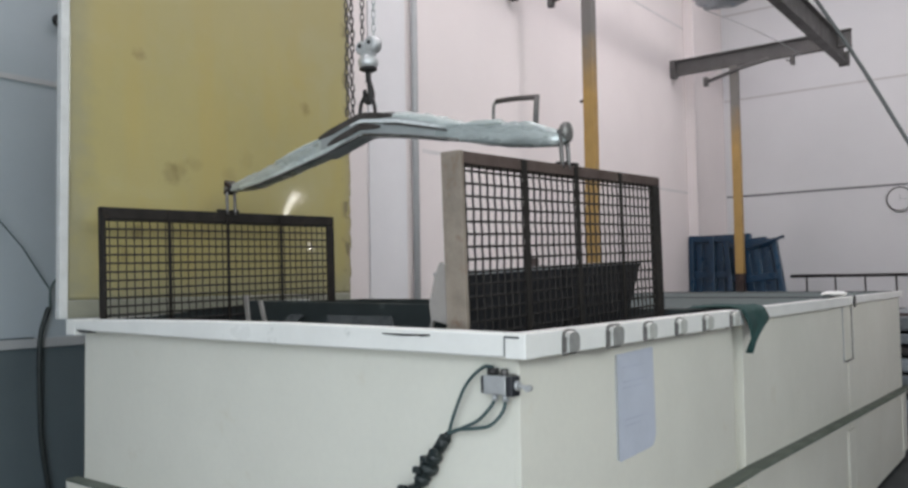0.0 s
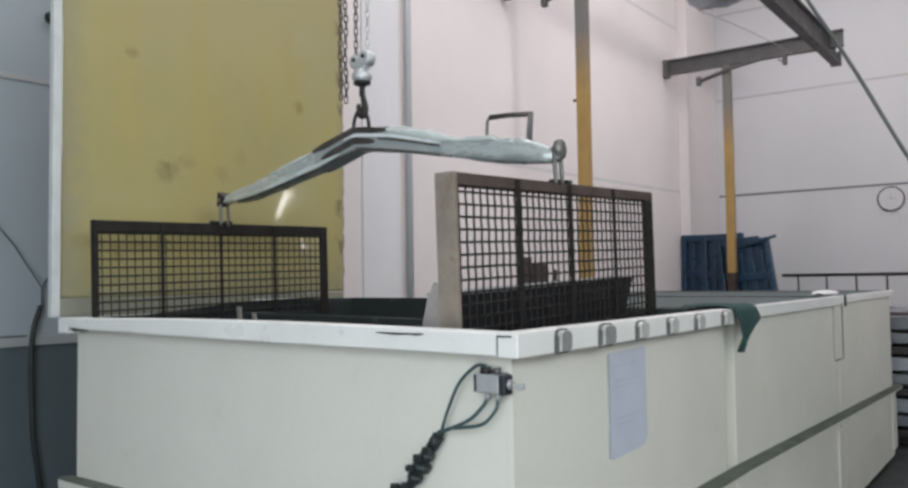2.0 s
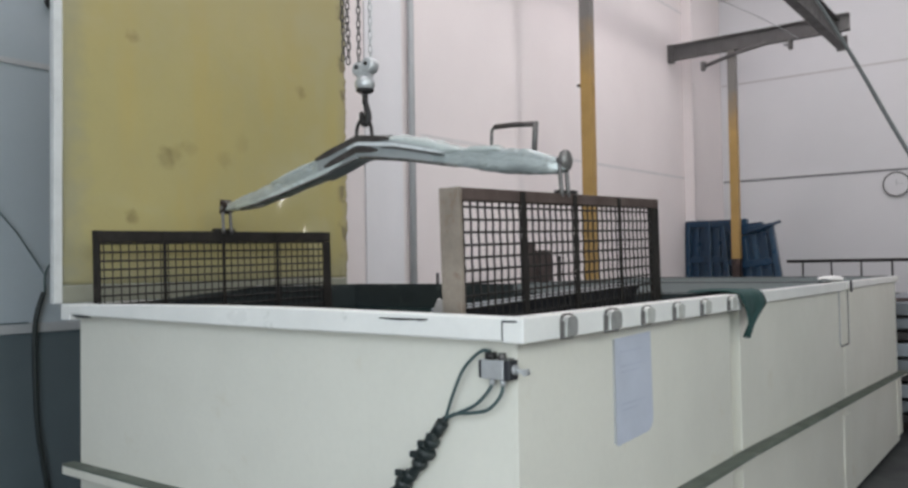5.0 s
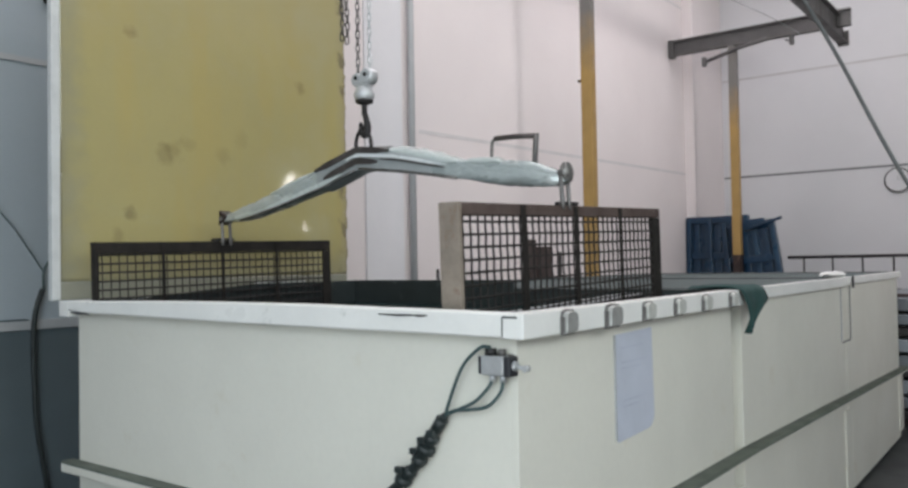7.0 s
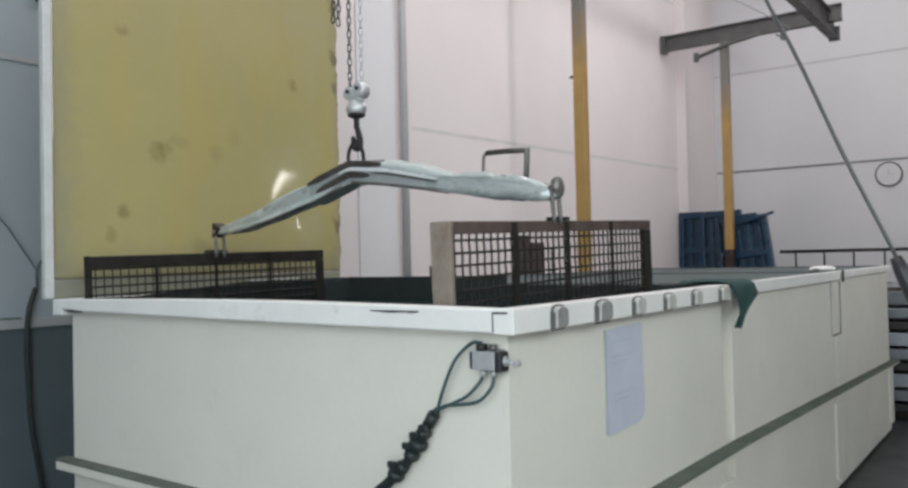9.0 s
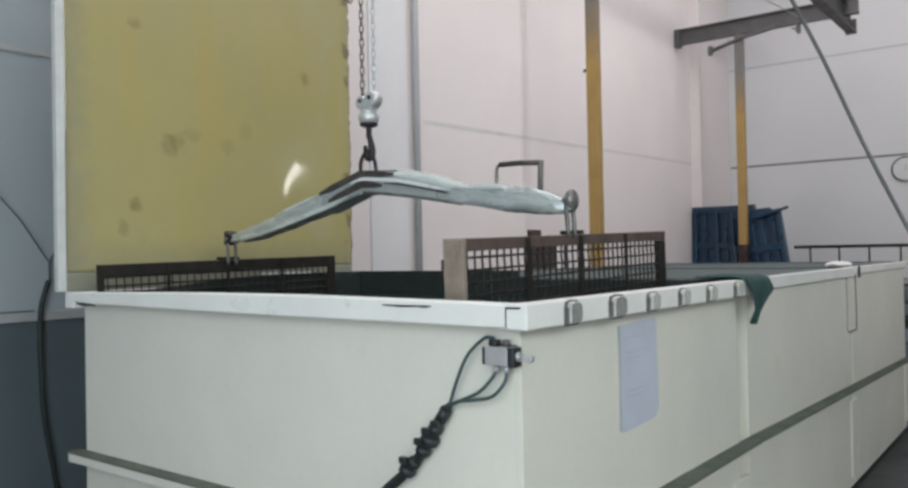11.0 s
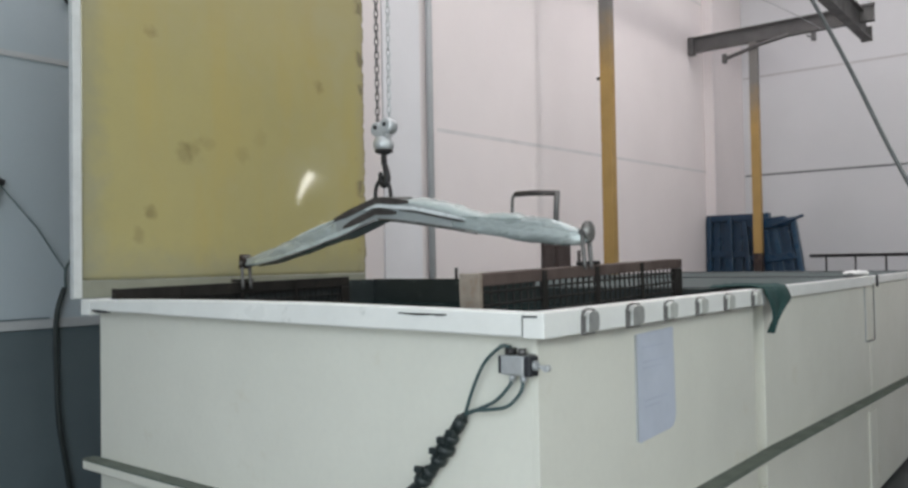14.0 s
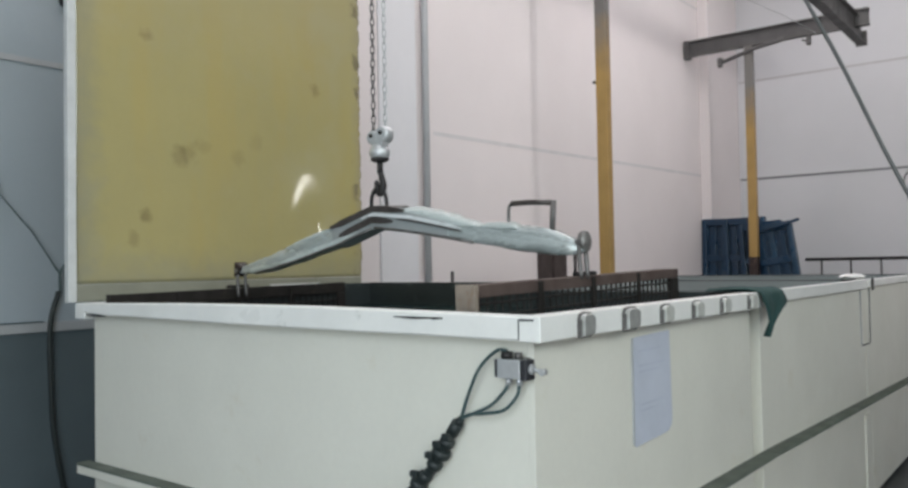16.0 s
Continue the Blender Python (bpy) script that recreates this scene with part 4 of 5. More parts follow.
# ---------------------------------------------------------------- gantry behind the tanks
def gantry(y, label, rust=0.0):
    t = thing("gantry_post", label, "gantry", (-2.47, y, 0.0), "gantry posts")
    part("post", abox(-0.048, 0.066, -0.05, 0.05, 0.02, 4.66, bevel=0.008), YELLOW, t, "worn yellow painted post")
    part("base_plate", abox(-0.16, 0.16, -0.14, 0.14, 0.0, 0.02, bevel=0.004), GREY_PAINT, t)
    if rust:
        part("foot", abox(-0.050, 0.068, -0.052, 0.052, 0.021, rust, bevel=0.008), RUST, t, "rusted foot of the post")
    # arm as an I section
    bm = bmesh.new()
    box(bm, -0.84, 1.55, -0.05, 0.05, 4.865, 4.885)
    box(bm, -0.84, 1.55, -0.05, 0.05, 4.662, 4.68)
    box(bm, -0.84, 1.55, -0.006, 0.006, 4.68, 4.865)
    arm = part("arm", bm, GREY_PAINT, t)
    part("end_plate", abox(-0.918, -0.841, -0.06, 0.06, 4.63, 4.89, bevel=0.004), GREY_PAINT, arm)
    brace = part("brace", tube(bmesh.new(), [(-0.37, -0.062, 4.48), (0.10, -0.066, 4.60), (0.50, -0.062, 4.66)], 0.028, 8), GREY_PAINT, t)
    part("brace_shoe", abox(-0.41, -0.35, -0.09, -0.03, 4.42, 4.55, bevel=0.006), GREY_PAINT, brace)
    hanger = part("hanger", abox(0.78, 0.83, -0.04, 0.04, 4.54, 4.664, bevel=0.006), GREY_PAINT, t)
    part("hanger_arm", tube(bmesh.new(), [(0.72, 0, 4.62), (0.80, 0, 4.585)], 0.012, 6), GREY_PAINT, hanger)
    if not rust:
        part("bolt", tube(bmesh.new(), [(-0.047, 0, 3.42), (-0.10, 0, 3.42)], 0.016, 8), DARK_STEEL, t)
    return t


def gantries():
    gantry(5.18, "yellow and grey steel post with a bracket arm, beside the wall")
    gantry(9.57, "yellow and grey steel post with a bracket arm, near the corner", 1.70)
    r = thing("crane_rail", "dark grey steel crane rail carried by the bracket arms", "crane rail")
    bm = bmesh.new()
    box(bm, -1.16, -1.04, -1.5, 9.95, 4.83, 4.85)
    box(bm, -1.16, -1.04, -1.5, 9.95, 4.545, 4.565)
    box(bm, -1.108, -1.092, -1.5, 9.95, 4.565, 4.83)
    for v in bm.verts:
        v.co.z -= 0.02
    part("rail", bm, GREY_PAINT, r)
    part("stop", abox(-1.17, -1.03, 9.96, 9.99, 4.50, 4.70, bevel=0.006), GREY_PAINT, r)
    # trolley hoist over the first tank
    h = thing("chain_hoist", "grey chain hoist hung from the crane rail", "hoist")
    part("body", abox(-1.46, -1.08, 0.56, 0.92, 4.95, 5.58, bevel=0.03), GREY_PAINT, h)
    part("trolley", abox(-1.075, -0.99, 0.62, 0.86, 4.835, 5.2, bevel=0.01), DARK_STEEL, h)
    # bundle in clear film on the rail further along
    f = thing("wrapped_hoist", "second hoist wrapped in torn bluish clear film", "hoist")
    bm = bmesh.new()
    bmesh.ops.create_icosphere(bm, subdivisions=4, radius=1.0)
    for v in bm.verts:
        k = 1 + 0.22 * noise.noise(v.co * 2.3) + 0.12 * noise.noise(v.co * 6)
        v.co = Vector((-1.70 + v.co.x * 0.34 * k, 7.0 + v.co.y * 0.25 * k, 4.83 + v.co.z * 0.16 * k))
    for q in bm.faces:
        q.smooth = True
    part("film", bm, FILM, f)
    part("bracket", abox(-1.55, -1.0, 6.95, 7.05, 4.96, 5.0, bevel=0.006), GREY_PAINT, f)
    c = thing("slack_wire", "thin grey wire from the wrapped hoist to the arm", "wire")
    part("wire", tube(bmesh.new(), curve_points([(-1.95, 7.0, 4.69), (-1.78, 7.6, 4.66), (-1.62, 8.5, 4.64), (-1.55, 9.5, 4.66)], 5), 0.005, 5), TRIM, c)


def blue_pallets():
    """Blue moulded plastic pallets leaning upright in the corner."""
    def pallet(h, m):
        t = thing("plastic_pallet", "dark blue moulded plastic pallet leaning upright in the corner", "pallet", (0, 0, 0), "blue pallets in the corner")
        w = 0.60
        for x in (0.0, w - 0.07):
            part("side_rail", abox(x, x + 0.07, 0.0, 0.11, 0.0, h, bevel=0.012), BLUE_LIT if x else BLUE, t)
        for z in (0.0, h * 0.36, h * 0.72, h - 0.10):
            part("cross_rail", abox(0.071, w - 0.071, 0.01, 0.10, z, z + 0.10, bevel=0.012), BLUE, t)
        part("deck", abox(0.072, w - 0.072, 0.078, 0.098, 0.101, h - 0.101), BLUE, t)
        # the middle slat takes the lighter blue as a painted highlight
        for i in range(3):
            x = 0.12 + i * 0.145
            part("slat", abox(x, x + 0.075, 0.04, 0.075, 0.101, h - 0.101, bevel=0.008), BLUE_LIT if i == 1 else BLUE, t)
        t.matrix_basis = m
        return t
    pallet(2.28, pose(-3.39, 9.98, 0.004, -1.0, 0.4, 1.0))
    pallet(2.26, pose(-2.98, 9.86, 0.012, -1.2, -1.0, 2.0))
    pallet(2.13, pose(-2.58, 9.74, 0.045, -1.2, -5.0, 1.0))
    last = pallet(2.06, pose(-2.31, 9.64, 0.075, -1.2, -8.0, 2.0))
    part("bar", tube(bmesh.new(), [(0.30, -0.03, 1.97), (0.72, -0.03, 2.05)], 0.022, 8), BLUE, last, "bar across the pallet")
    for x, y, h in ((-2.10, 9.80, 0.04), (-1.84, 9.70, 0.065)):
        b = thing("timber_block", "small timber block under a leaning pallet", "block", (x, y, 0))
        part("block", abox(-0.12, 0.12, -0.10, 0.10, 0, h * 0.6, bevel=0.004), BROWN, b)


def handrail():
    t = thing("handrail", "dark grey steel handrail in front of the end wall", "railing")
    part("top_bar", tube(bmesh.new(), [(-1.9, 10.0, 1.648), (6.3, 10.0, 1.648)], 0.022, 8), DARK_STEEL, t)
    part("middle_bar", tube(bmesh.new(), [(-1.9, 10.0, 1.10), (6.3, 10.0, 1.10)], 0.018, 8), DARK_STEEL, t)
    x = -1.69
    while x < 6.2:
        part("baluster", tube(bmesh.new(), [(x, 10.0, 0.0), (x, 10.0, 1.64)], 0.014, 6), DARK_STEEL, t)
        x += 0.37


def wall_clock():
    t = thing("wall_clock", "round pale grey wall clock with a dark rim", "clock", (-0.70, FAR_Y - 0.002, 2.755))
    face = tube(bmesh.new(), [(0, 0, 0), (0, -0.03, 0)], 0.168, 32)
    dial = part("face", face, WALL_FAR, t)
    ring = [(0.172 * math.cos(a), -0.025, 0.172 * math.sin(a)) for a in (2 * math.pi * k / 36 for k in range(36))]
    part("rim", tube(bmesh.new(), ring, 0.012, 8, closed=True), GREY_PAINT, t)
    part("pointer", abox(-0.004, 0.004, -0.034, -0.031, -0.01, 0.07), TRIM, dial)
    part("pointer", abox(-0.01, 0.085, -0.037, -0.035, -0.003, 0.003), TRIM, dial)


def wall_cable():
    X = WALL_X + 0.05
    t = thing("wall_hose", "black rubber hose with thin wires hanging on the wall", "hose")
    pts = curve_points([(X, 0.312, 1.535), (X, 0.272, 1.40), (X, 0.262, 1.24), (X, 0.268, 1.0), (X, 0.280, 0.78), (X, 0.322, 0.51), (X, 0.37, 0.25), (X + 0.1, 0.42, 0.03)], 6)
    part("hose", tube(bmesh.new(), pts, 0.0145, 10), RUBBER, t)
    part("wire", tube(bmesh.new(), curve_points([(X, 0.32, 1.53), (X, 0.322, 1.64), (X, 0.366, 1.72), (X - 0.03, 0.42, 1.86)], 5), 0.007, 6), HOSE, t)
    part("wire", tube(bmesh.new(), [(X, 0.318, 1.53), (X, 0.318, 1.635), (X, 0.166, 1.871), (X, -0.03, 2.10)], 0.0045, 6), HOSE, t)
    b = thing("socket_box", "dark socket box with a plug on the wall", "socket", (WALL_X + 0.013, -0.09, 2.06))
    part("box", abox(0.0, 0.06, -0.06, 0.05, -0.08, 0.05, bevel=0.008), TRIM, b)
    part("plug", tube(bmesh.new(), [(0.03, 0.03, 0.062), (0.03, 0.085, 0.045)], [0.03, 0.018], 10), BLACK, b)
    part("lid", abox(0.0, 0.07, -0.07, 0.055, 0.051, 0.075, bevel=0.006), BLACK, b)
    k = thing("wall_hook", "small dark hook on the wall cladding", "hook", (WALL_X + 0.013, 0.375, 3.2))
    part("head", tube(bmesh.new(), [(0, 0, 0), (0.05, 0, 0)], [0.04, 0.03], 10), DARK_STEEL, k)


# ---------------------------------------------------------------- on the first tank
def limit_valve():
    t = thing("pneumatic_valve", "small aluminium pneumatic valve with a plunger on the tank", "valve", (-0.054, -0.001, 1.353))
    valve = part("body", abox(-0.036, 0.040, -0.048, -0.006, -0.026, 0.027, bevel=0.004), ALU, t, "aluminium block")
    part("back_plate", abox(-0.038, 0.045, -0.005, 0.0, -0.03, 0.03), STEEL, t)
    part("end_cap", abox(-0.046, -0.037, -0.046, -0.008, -0.024, 0.025, bevel=0.003), BLACK, t)
    head = part("head_cap", abox(0.041, 0.062, -0.050, -0.006, -0.028, 0.028, bevel=0.005), BLACK, t)
    part("head_ring", tube(bmesh.new(), [(0.0625, -0.028, 0.002), (0.071, -0.028, 0.002)], 0.014, 12), ALU, head)
    part("plunger", tube(bmesh.new(), [(0.071, -0.028, 0.0), (0.094, -0.028, -0.002)], 0.006, 8), CHROME, head)
    part("roller", tube(bmesh.new(), [(0.101, -0.038, -0.003), (0.101, -0.018, -0.003)], 0.009, 12), CHROME, head)
    for x in (-0.014, 0.024):
        part("top_fitting", tube(bmesh.new(), [(x, -0.028, 0.028), (x, -0.028, 0.046)], 0.011 if x > 0 else 0.017, 10), DARK_STEEL if x < 0 else STEEL, valve)
    for x in (-0.010, 0.026):
        part("fitting", tube(bmesh.new(), [(x, -0.028, -0.027), (x, -0.028, -0.044)], 0.009, 10), ALU, valve)

    Y = -0.03
    a = thing("air_hose", "dark pneumatic tubes joining into a black ribbed hose", "hose")
    join = (-0.232, Y, 1.198)
    part("tube", tube(bmesh.new(), curve_points([(-0.068, Y, 1.402), (-0.10, Y - 0.005, 1.400), (-0.155, Y - 0.01, 1.350), (-0.200, Y - 0.006, 1.270), join], 7), 0.0052, 8), HOSE, a)
    part("tube", tube(bmesh.new(), curve_points([(-0.064, Y, 1.312), (-0.075, Y - 0.006, 1.290), (-0.115, Y - 0.012, 1.250), (-0.175, Y - 0.008, 1.222), join], 7), 0.0052, 8), HOSE, a)
    part("tube", tube(bmesh.new(), curve_points([(-0.028, Y, 1.312), (-0.034, Y - 0.006, 1.280), (-0.072, Y - 0.014, 1.240), (-0.14, Y - 0.012, 1.224), (-0.195, Y - 0.006, 1.215), join], 7), 0.0052, 8), HOSE, a)
    main = curve_points([join, (-0.264, Y, 1.158), (-0.300, Y, 1.104), (-0.344, Y, 1.040), (-0.42, Y, 0.965), (-0.50, Y, 0.90), (-0.56, -0.085, 0.80), (-0.58, -0.09, 0.40), (-0.60, -0.14, 0.02)], 6)
    hose = part("hose", tube(bmesh.new(), main, [0.011 if i < 4 else 0.0165 for i in range(len(main))], 10), RUBBER, a)
    part("sleeve", tube(bmesh.new(), [(-0.243, Y, 1.186), (-0.268, Y, 1.150)], 0.019, 10), RUBBER, a)
    for x, z, r in ((-0.286, 1.124, 0.024), (-0.308, 1.090, 0.030), (-0.334, 1.054, 0.025), (-0.372, 1.012, 0.022), (-0.398, 0.986, 0.028)):
        d = Vector((-0.56, 0.0, -0.83))
        c = Vector((x, Y, z))
        part("coupling", tube(bmesh.new(), [c + d * k for k in (-0.015, -0.010, 0.009, 0.015)], [r * 0.72, r, r * 0.94, r * 0.66], 9), RUBBER, hose, "black hose coupling")
    for x, z, s in ((-0.270, 1.145, -1), (-0.305, 1.120, 1), (-0.335, 1.085, -1), (-0.395, 1.022, -1)):
        part("tie_end", abox(x - 0.014, x + 0.014, Y - 0.03, Y - 0.012, z - 0.010, z + 0.010, bevel=0.004), RUBBER, hose)


def notice():
    t = thing("notice_sheet", "bleached bluish paper notice in a sleeve on the tank", "notice", (0.001, 0.597, 1.388))
    w, h, r = 0.305, 0.362, 0.05
    bm = bmesh.new()
    pts = [(0.0, 0.0), (0.0, -h + 0.01), (0.02, -h)]
    pts += [(w - r + r * math.sin(a), -h + 0.01 + r - r * math.cos(a)) for a in (math.pi / 2 * k / 5 for k in range(6))]
    pts += [(w - 0.01, 0.006)]
    a = [bm.verts.new((0.0, y, z)) for y, z in pts]
    b = [bm.verts.new((0.002 + 0.003 * (y / w), y, z)) for y, z in pts]
    for k in range(len(a)):
        bm.faces.new((a[k], a[(k + 1) % len(a)], b[(k + 1) % len(a)], b[k]))
    bm.faces.new(a[::-1])
    bm.faces.new(b)
    part("sheet", bm, PAPER, t)
    part("edge", abox(0.0, 0.006, -0.006, 0.0, -h + 0.01, 0.0), TRIM, t, "grey folded edge")
    for k, (y0, y1, z) in enumerate(((0.04, 0.22, -0.05), (0.04, 0.25, -0.10), (0.04, 0.20, -0.12), (0.05, 0.24, -0.23), (0.05, 0.18, -0.25))):
        part("line", abox(0.0050, 0.0054, y0, y1, z, z + 0.006), PAPER_INK, t, "faded line of print")


def cloth():
    t = thing("cloth", "dark teal cloth draped over the tank rim", "cloth")
    bm = bmesh.new()
    rows = []
    n = 18
    for i in range(n + 1):
        u = i / n
        y = 1.68 + 0.36 * u
        row = []
        for k in range(15):
            v = k / 14
            if v < 0.35:
                row.append(bm.verts.new((-0.16 + 0.228 * v / 0.35, y, RIM + 0.007 + 0.012 * math.sin(u * 9 + v * 6) ** 2)))
                continue
            q = (v - 0.35) / 0.65
            near, far = 1.71 + 0.088 * q, float(np.interp(q, (0, 0.38, 0.74, 1), (2.03, 2.075, 1.850, 1.803)))
            x = 0.073 + 0.014 * math.sin(u * 11) * q + 0.02 * math.sin(math.pi * q)
            row.append(bm.verts.new((x, near + (far - near) * u, RIM + 0.006 - (0.205 - 0.06 * u * (1 - q)) * q)))
        rows.append(row)
    for a, b in zip(rows, rows[1:]):
        for k in range(14):
            bm.faces.new((a[k], a[k + 1], b[k + 1], b[k])).smooth = True
    bmesh.ops.recalc_face_normals(bm, faces=bm.faces[:])
    bm.normal_update()
    bmesh.ops.solidify(bm, geom=bm.faces[:], thickness=0.004)
    part("drape", bm, TEAL, t)


def small_things():
    t = thing("rim_strap", "pale plastic strap hooked over the joint of two tanks", "strap", (0.031, 4.0, RIM))
    part("plate", abox(-0.0295, -0.0245, 0.0, 0.24, -0.43, -0.063, bevel=0.001), CREAM, t)
    part("edge", abox(-0.0295, -0.0235, -0.008, -0.0005, -0.43, -0.07, bevel=0.001), TRIM, t, "grey edge")
    part("edge", abox(-0.0295, -0.018, 0.241, 0.252, -0.435, -0.063, bevel=0.002), STEEL, t, "grey edge")
    part("foot", abox(-0.0295, -0.018, 0.02, 0.24, -0.440, -0.431, bevel=0.002), STEEL, t)
    part("clasp", abox(0.0005, 0.012, 0.215, 0.245, -0.075, 0.006, bevel=0.004), DARK_STEEL, t)
    r = thing("rag", "folded white rag lying on the tank rim", "rag", (-0.05, 4.33, RIM + 0.001))
    bm = bmesh.new()
    bmesh.ops.create_icosphere(bm, subdivisions=3, radius=1.0)
    for v in bm.verts:
        k = 1 + 0.25 * noise.noise(v.co * 3)
        v.co = Vector((-0.03 + v.co.x * 0.07 * k, -0.15 + v.co.y * 0.24 * k, max(0.0, 0.018 + v.co.z * 0.02 * k)))
    part("fold", bm, WHITE, r)
    for y, w, h, x in ((3.89, 0.165, 1.835, -2.425), (4.10, 0.205, 1.775, -2.42)):
        b = thing("board", "dark brown board standing behind the tanks", "board", (x, y, 0.0), "boards behind the tanks")
        part("panel", abox(-0.02, 0.02, 0, w, 0, h, bevel=0.004), BROWN, b)
        part("batten", abox(-0.045, -0.021, w * 0.3, w * 0.7, 0, h - 0.1, bevel=0.004), BROWN, b)
    rod = thing("rod", "thin dark rod standing behind the tank", "rod", (-2.44, 2.72, 0))
    part("bar", tube(bmesh.new(), [(0, 0, 0), (0, 0.01, 1.60)], 0.012, 6), DARK_STEEL, rod)
    rod = thing("rod", "thin dark rod standing beside the boards", "rod", (-2.44, 4.53, 0))
    part("bar", tube(bmesh.new(), [(0, 0, 0), (0, -0.01, 1.73)], 0.016, 6), DARK_STEEL, rod)
    # stacked profiles past the last tank
    p = thing("profile_bundle", "grey steel profiles stacked in layers on timber", "steel stock")
    z = 0.10
    part("spacer", abox(-0.92, 0.42, 7.0, 7.1, 0.0, 0.10, bevel=0.004), BROWN, p)
    part("spacer", abox(-0.92, 0.42, 9.0, 9.1, 0.0, 0.10, bevel=0.004), BROWN, p)
    for k in range(9):
        h = 0.075 + 0.025 * ((k * 7) % 3)
        for i in range(5):
            x = -0.9 + i * 0.26
            part("profile", abox(x, x + 0.24, 6.75 + 0.03 * ((k * 3 + i) % 3), 9.4, z, z + h, bevel=0.01), PIPE_STOCK if (k + i) % 3 else DARK_STEEL, p)
        z += h
        part("spacer", abox(-0.92, 0.42, 7.0, 7.1, z, z + 0.03, bevel=0.004), BROWN, p)
        z += 0.03


ROPE_TOP = (-0.46, 1.2, 4.6)


def pendant_cable():
    """Control cable pulled aside from the rail, with its grip; origin at its top."""
    t = thing("pendant_cable", "dark grey control cable pulled aside, with a black grip", "cable", ROPE_TOP)
    n = 30
    L = 3.27
    pts = [(0.012 * math.sin(math.pi * k / n) + 0.003 * math.sin(k * 0.9), 0.0, -L * k / n) for k in range(n + 1)]
    part("cable", tube(bmesh.new(), pts, 0.0068, 8), GREY_CABLE, t)
    part("grip", tube(bmesh.new(), [(0, 0, -L + 0.03), (0, 0, -L - 0.02), (0, 0, -L - 0.10), (0, 0, -L - 0.30)], [0.018, 0.026, 0.030, 0.030], 10), BLACK, t)
    return t


def cable_arm():
    t = thing("cable_holder", "steel holder arm carrying the control cable", "holder")
    part("arm", tube(bmesh.new(), [(-1.05, 1.2, 4.62), (-0.42, 1.2, 4.62)], 0.02, 8), GREY_PAINT, t)



hall()
tanks()
clips()
splash_sheet()
gantries()
blue_pallets()
handrail()
wall_clock()
wall_cable()
limit_valve()
notice()
cloth()
small_things()
cable_arm()
ROPE = pendant_cable()
FRAME_FAR = lattice_frame("dark rusty steel lattice frame with wire mesh", -2.27, 0.028, 1.46, (0.343, 0.689, 1.047), 0.019, 0.062, RUST_DARK, RUST_DARK, 0.0042)
FRAME_NEAR = lattice_frame("rust-brown steel lattice frame with a pale end", -0.25, 0.072, 1.528, (0.365, 0.734, 1.113), 0.028, 0.075, RUST_PALE, RUST, 0.0037)
TROUGH_FAR = work_tray()
TROUGH_NEAR = black_trough("black plastic trough with a pale end plate", -0.325, 0.072, -0.385, 0.04, 1.45, 0.30, 0.07)
flap(TROUGH_NEAR)
BEAM = spreader()
BLOCK = hook_block()
FALL_A = chain("dark load chain of the hoist", (-1.298, 0.74, 2.72), 2.75, STEEL)
FALL_B = chain("bright load chain of the hoist", (-1.226, 0.74, 2.72), 2.75, CHROME)
SLACK_A = chain("slack dark chain hanging in a loop", (-1.40, 0.74, 2.44), 2.6, CHAIN_DARK, 0.004)
SLACK_B = chain("slack dark chain hanging in a loop", (-1.365, 0.74, 2.42), 2.6, CHAIN_DARK, 0.004)


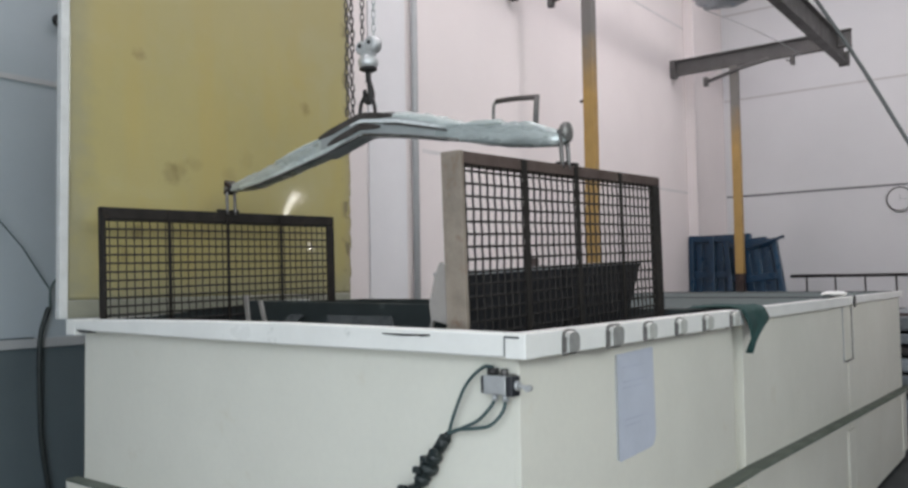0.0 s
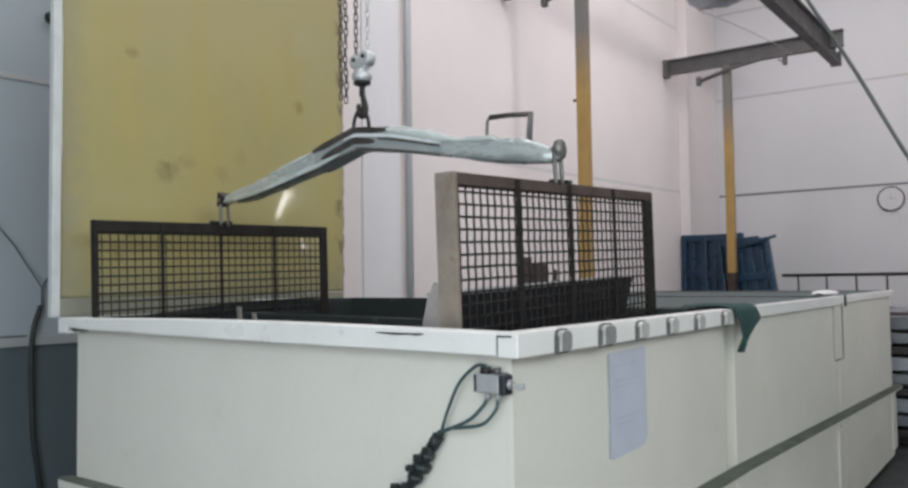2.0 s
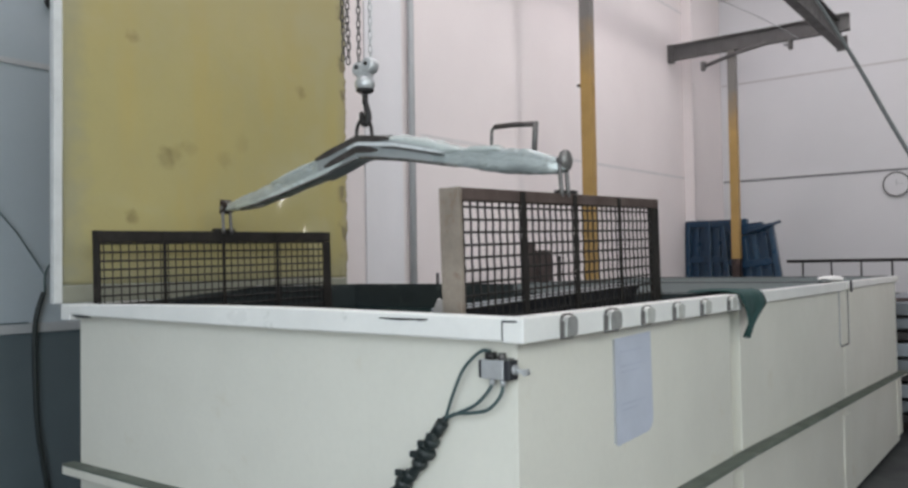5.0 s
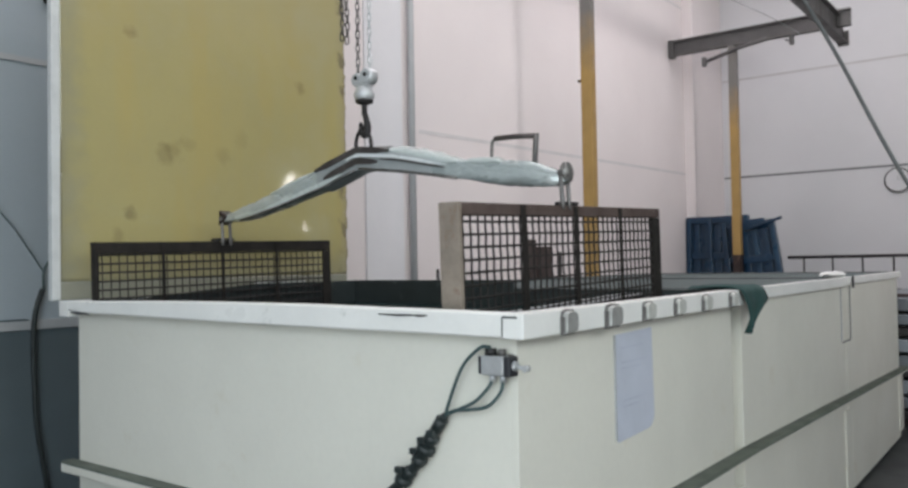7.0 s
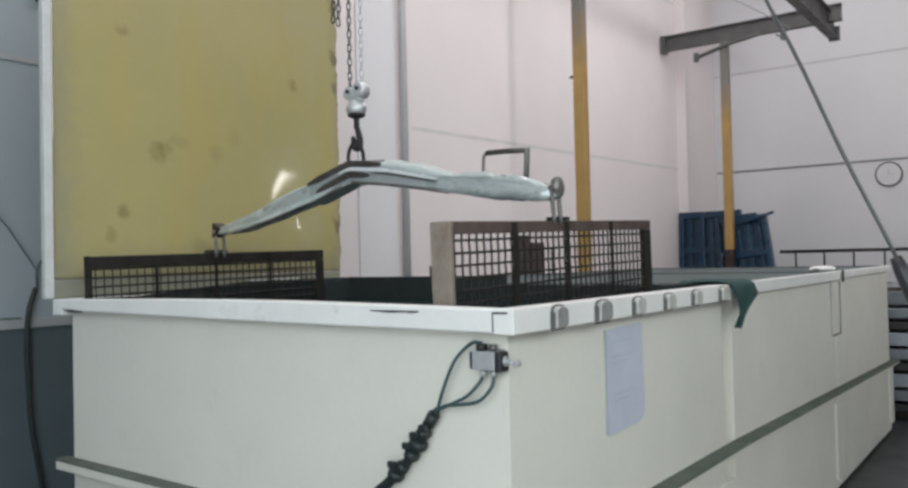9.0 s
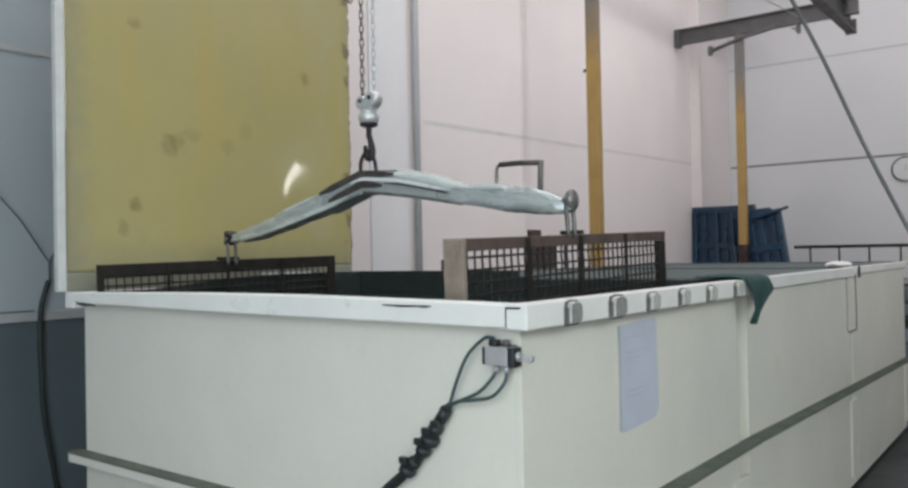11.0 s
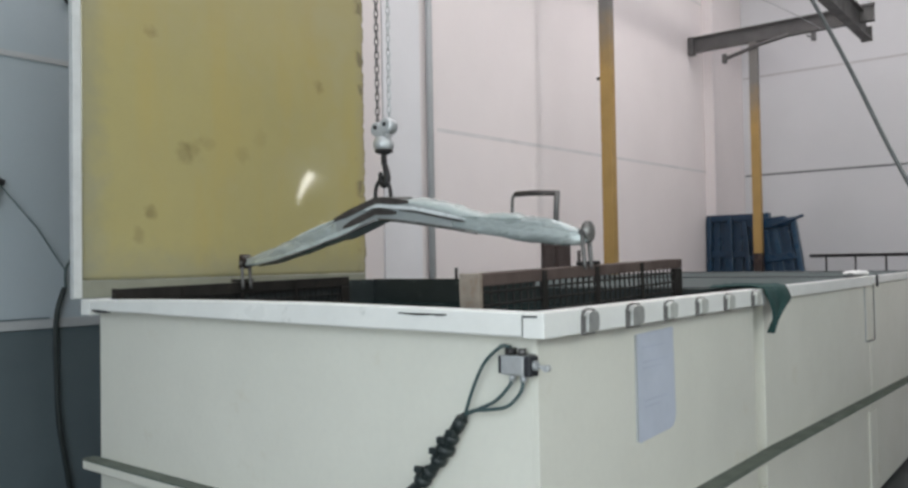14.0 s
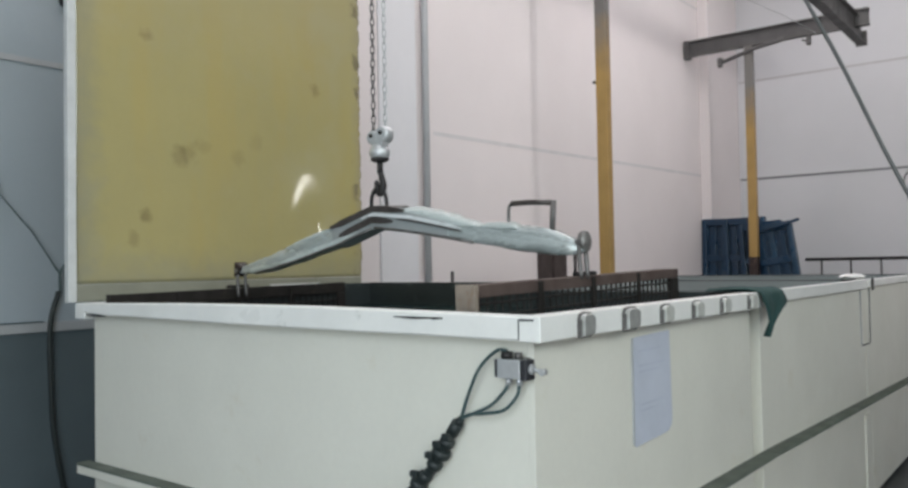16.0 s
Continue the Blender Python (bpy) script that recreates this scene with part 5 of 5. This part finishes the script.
# ---------------------------------------------------------------- what moves
# seconds, hook height, beam tilt, top of the far frame, top of the near frame
LOWER = [
    (0.0, 2.484, 1.00, 2.033, 2.103), (1.0, 2.450, 1.07, 1.999, 2.07), (2.0, 2.415, 1.13, 1.965, 2.032), (3.0, 2.378, 1.20, 1.926, 1.999),
    (4.0, 2.343, 1.30, 1.888, 1.961), (6.5, 2.254, 1.76, 1.8, 1.883), (7.5, 2.219, 1.92, 1.765, 1.846), (8.5, 2.182, 2.06, 1.728, 1.811),
    (9.0, 2.164, 2.12, 1.71, 1.792), (11.5, 2.074, 2.20, 1.625, 1.698), (12.5, 2.041, 2.18, 1.594, 1.66), (13.0, 2.024, 2.17, 1.579, 1.644),
    (13.5, 2.008, 2.16, 1.567, 1.631), (14.0, 2.007, 2.14, 1.565, 1.63), (15.0, 1.999, 2.12, 1.563, 1.625), (15.5, 1.986, 2.11, 1.555, 1.605),
    (16.0, 1.984, 2.10, 1.554, 1.602)]

# seconds and lean of the control cable
SWING = [(0.0, 26.95), (1.5, 27.0), (3.5, 26.9), (5.0, 26.1), (6.5, 24.9), (7.0, 24.8), (7.5, 23.8), (8.0, 22.9), (8.5, 22.75), (9.0, 22.8), (11.5, 23.0), (12.0, 22.8),
         (12.5, 22.95), (13.0, 23.0), (13.5, 23.05), (14.0, 23.4), (14.5, 23.3), (15.0, 23.3), (15.5, 23.45), (16.0, 23.4)]


def motions():
    walk(ROPE, [(t, pose(*ROPE_TOP, 0, -a)) for t, a in SWING])
    walk(BLOCK, [(t, pose(-1.265, 0.74, h + 0.042)) for t, h, *_ in LOWER])
    walk(FALL_A, [(t, pose(-1.301, 0.74, h + 0.255)) for t, h, *_ in LOWER])
    walk(FALL_B, [(t, pose(-1.229, 0.74, h + 0.255)) for t, h, *_ in LOWER])
    walk(SLACK_A, [(t, pose(-1.400, 0.74, 2.44 + (2.484 - h))) for t, h, *_ in LOWER])
    walk(SLACK_B, [(t, pose(-1.368, 0.74, 2.42 + (2.484 - h))) for t, h, *_ in LOWER])
    walk(BEAM, [(t, pose(-1.27, 0.74, h - 0.136, 0, -a)) for t, h, a, *_ in LOWER])
    walk(FRAME_FAR, [(t, pose(-2.27, 0.028, z - 0.020, 1.3 - 0.03 * t)) for t, _, _, z, _ in LOWER])
    walk(FRAME_NEAR, [(t, pose(-0.25, 0.072, z - 0.051 + 0.0017 * t, 2.15 - 0.06 * t)) for t, _, _, _, z in LOWER])
    walk(TROUGH_FAR, [(t, pose(0.0, 0.75, z)) for t, _, _, z, _ in LOWER])
    walk(TROUGH_NEAR, [(t, pose(-0.325, 0.072, z - 0.051 + 0.0017 * t, 2.15 - 0.06 * t)) for t, _, _, _, z in LOWER])


motions()
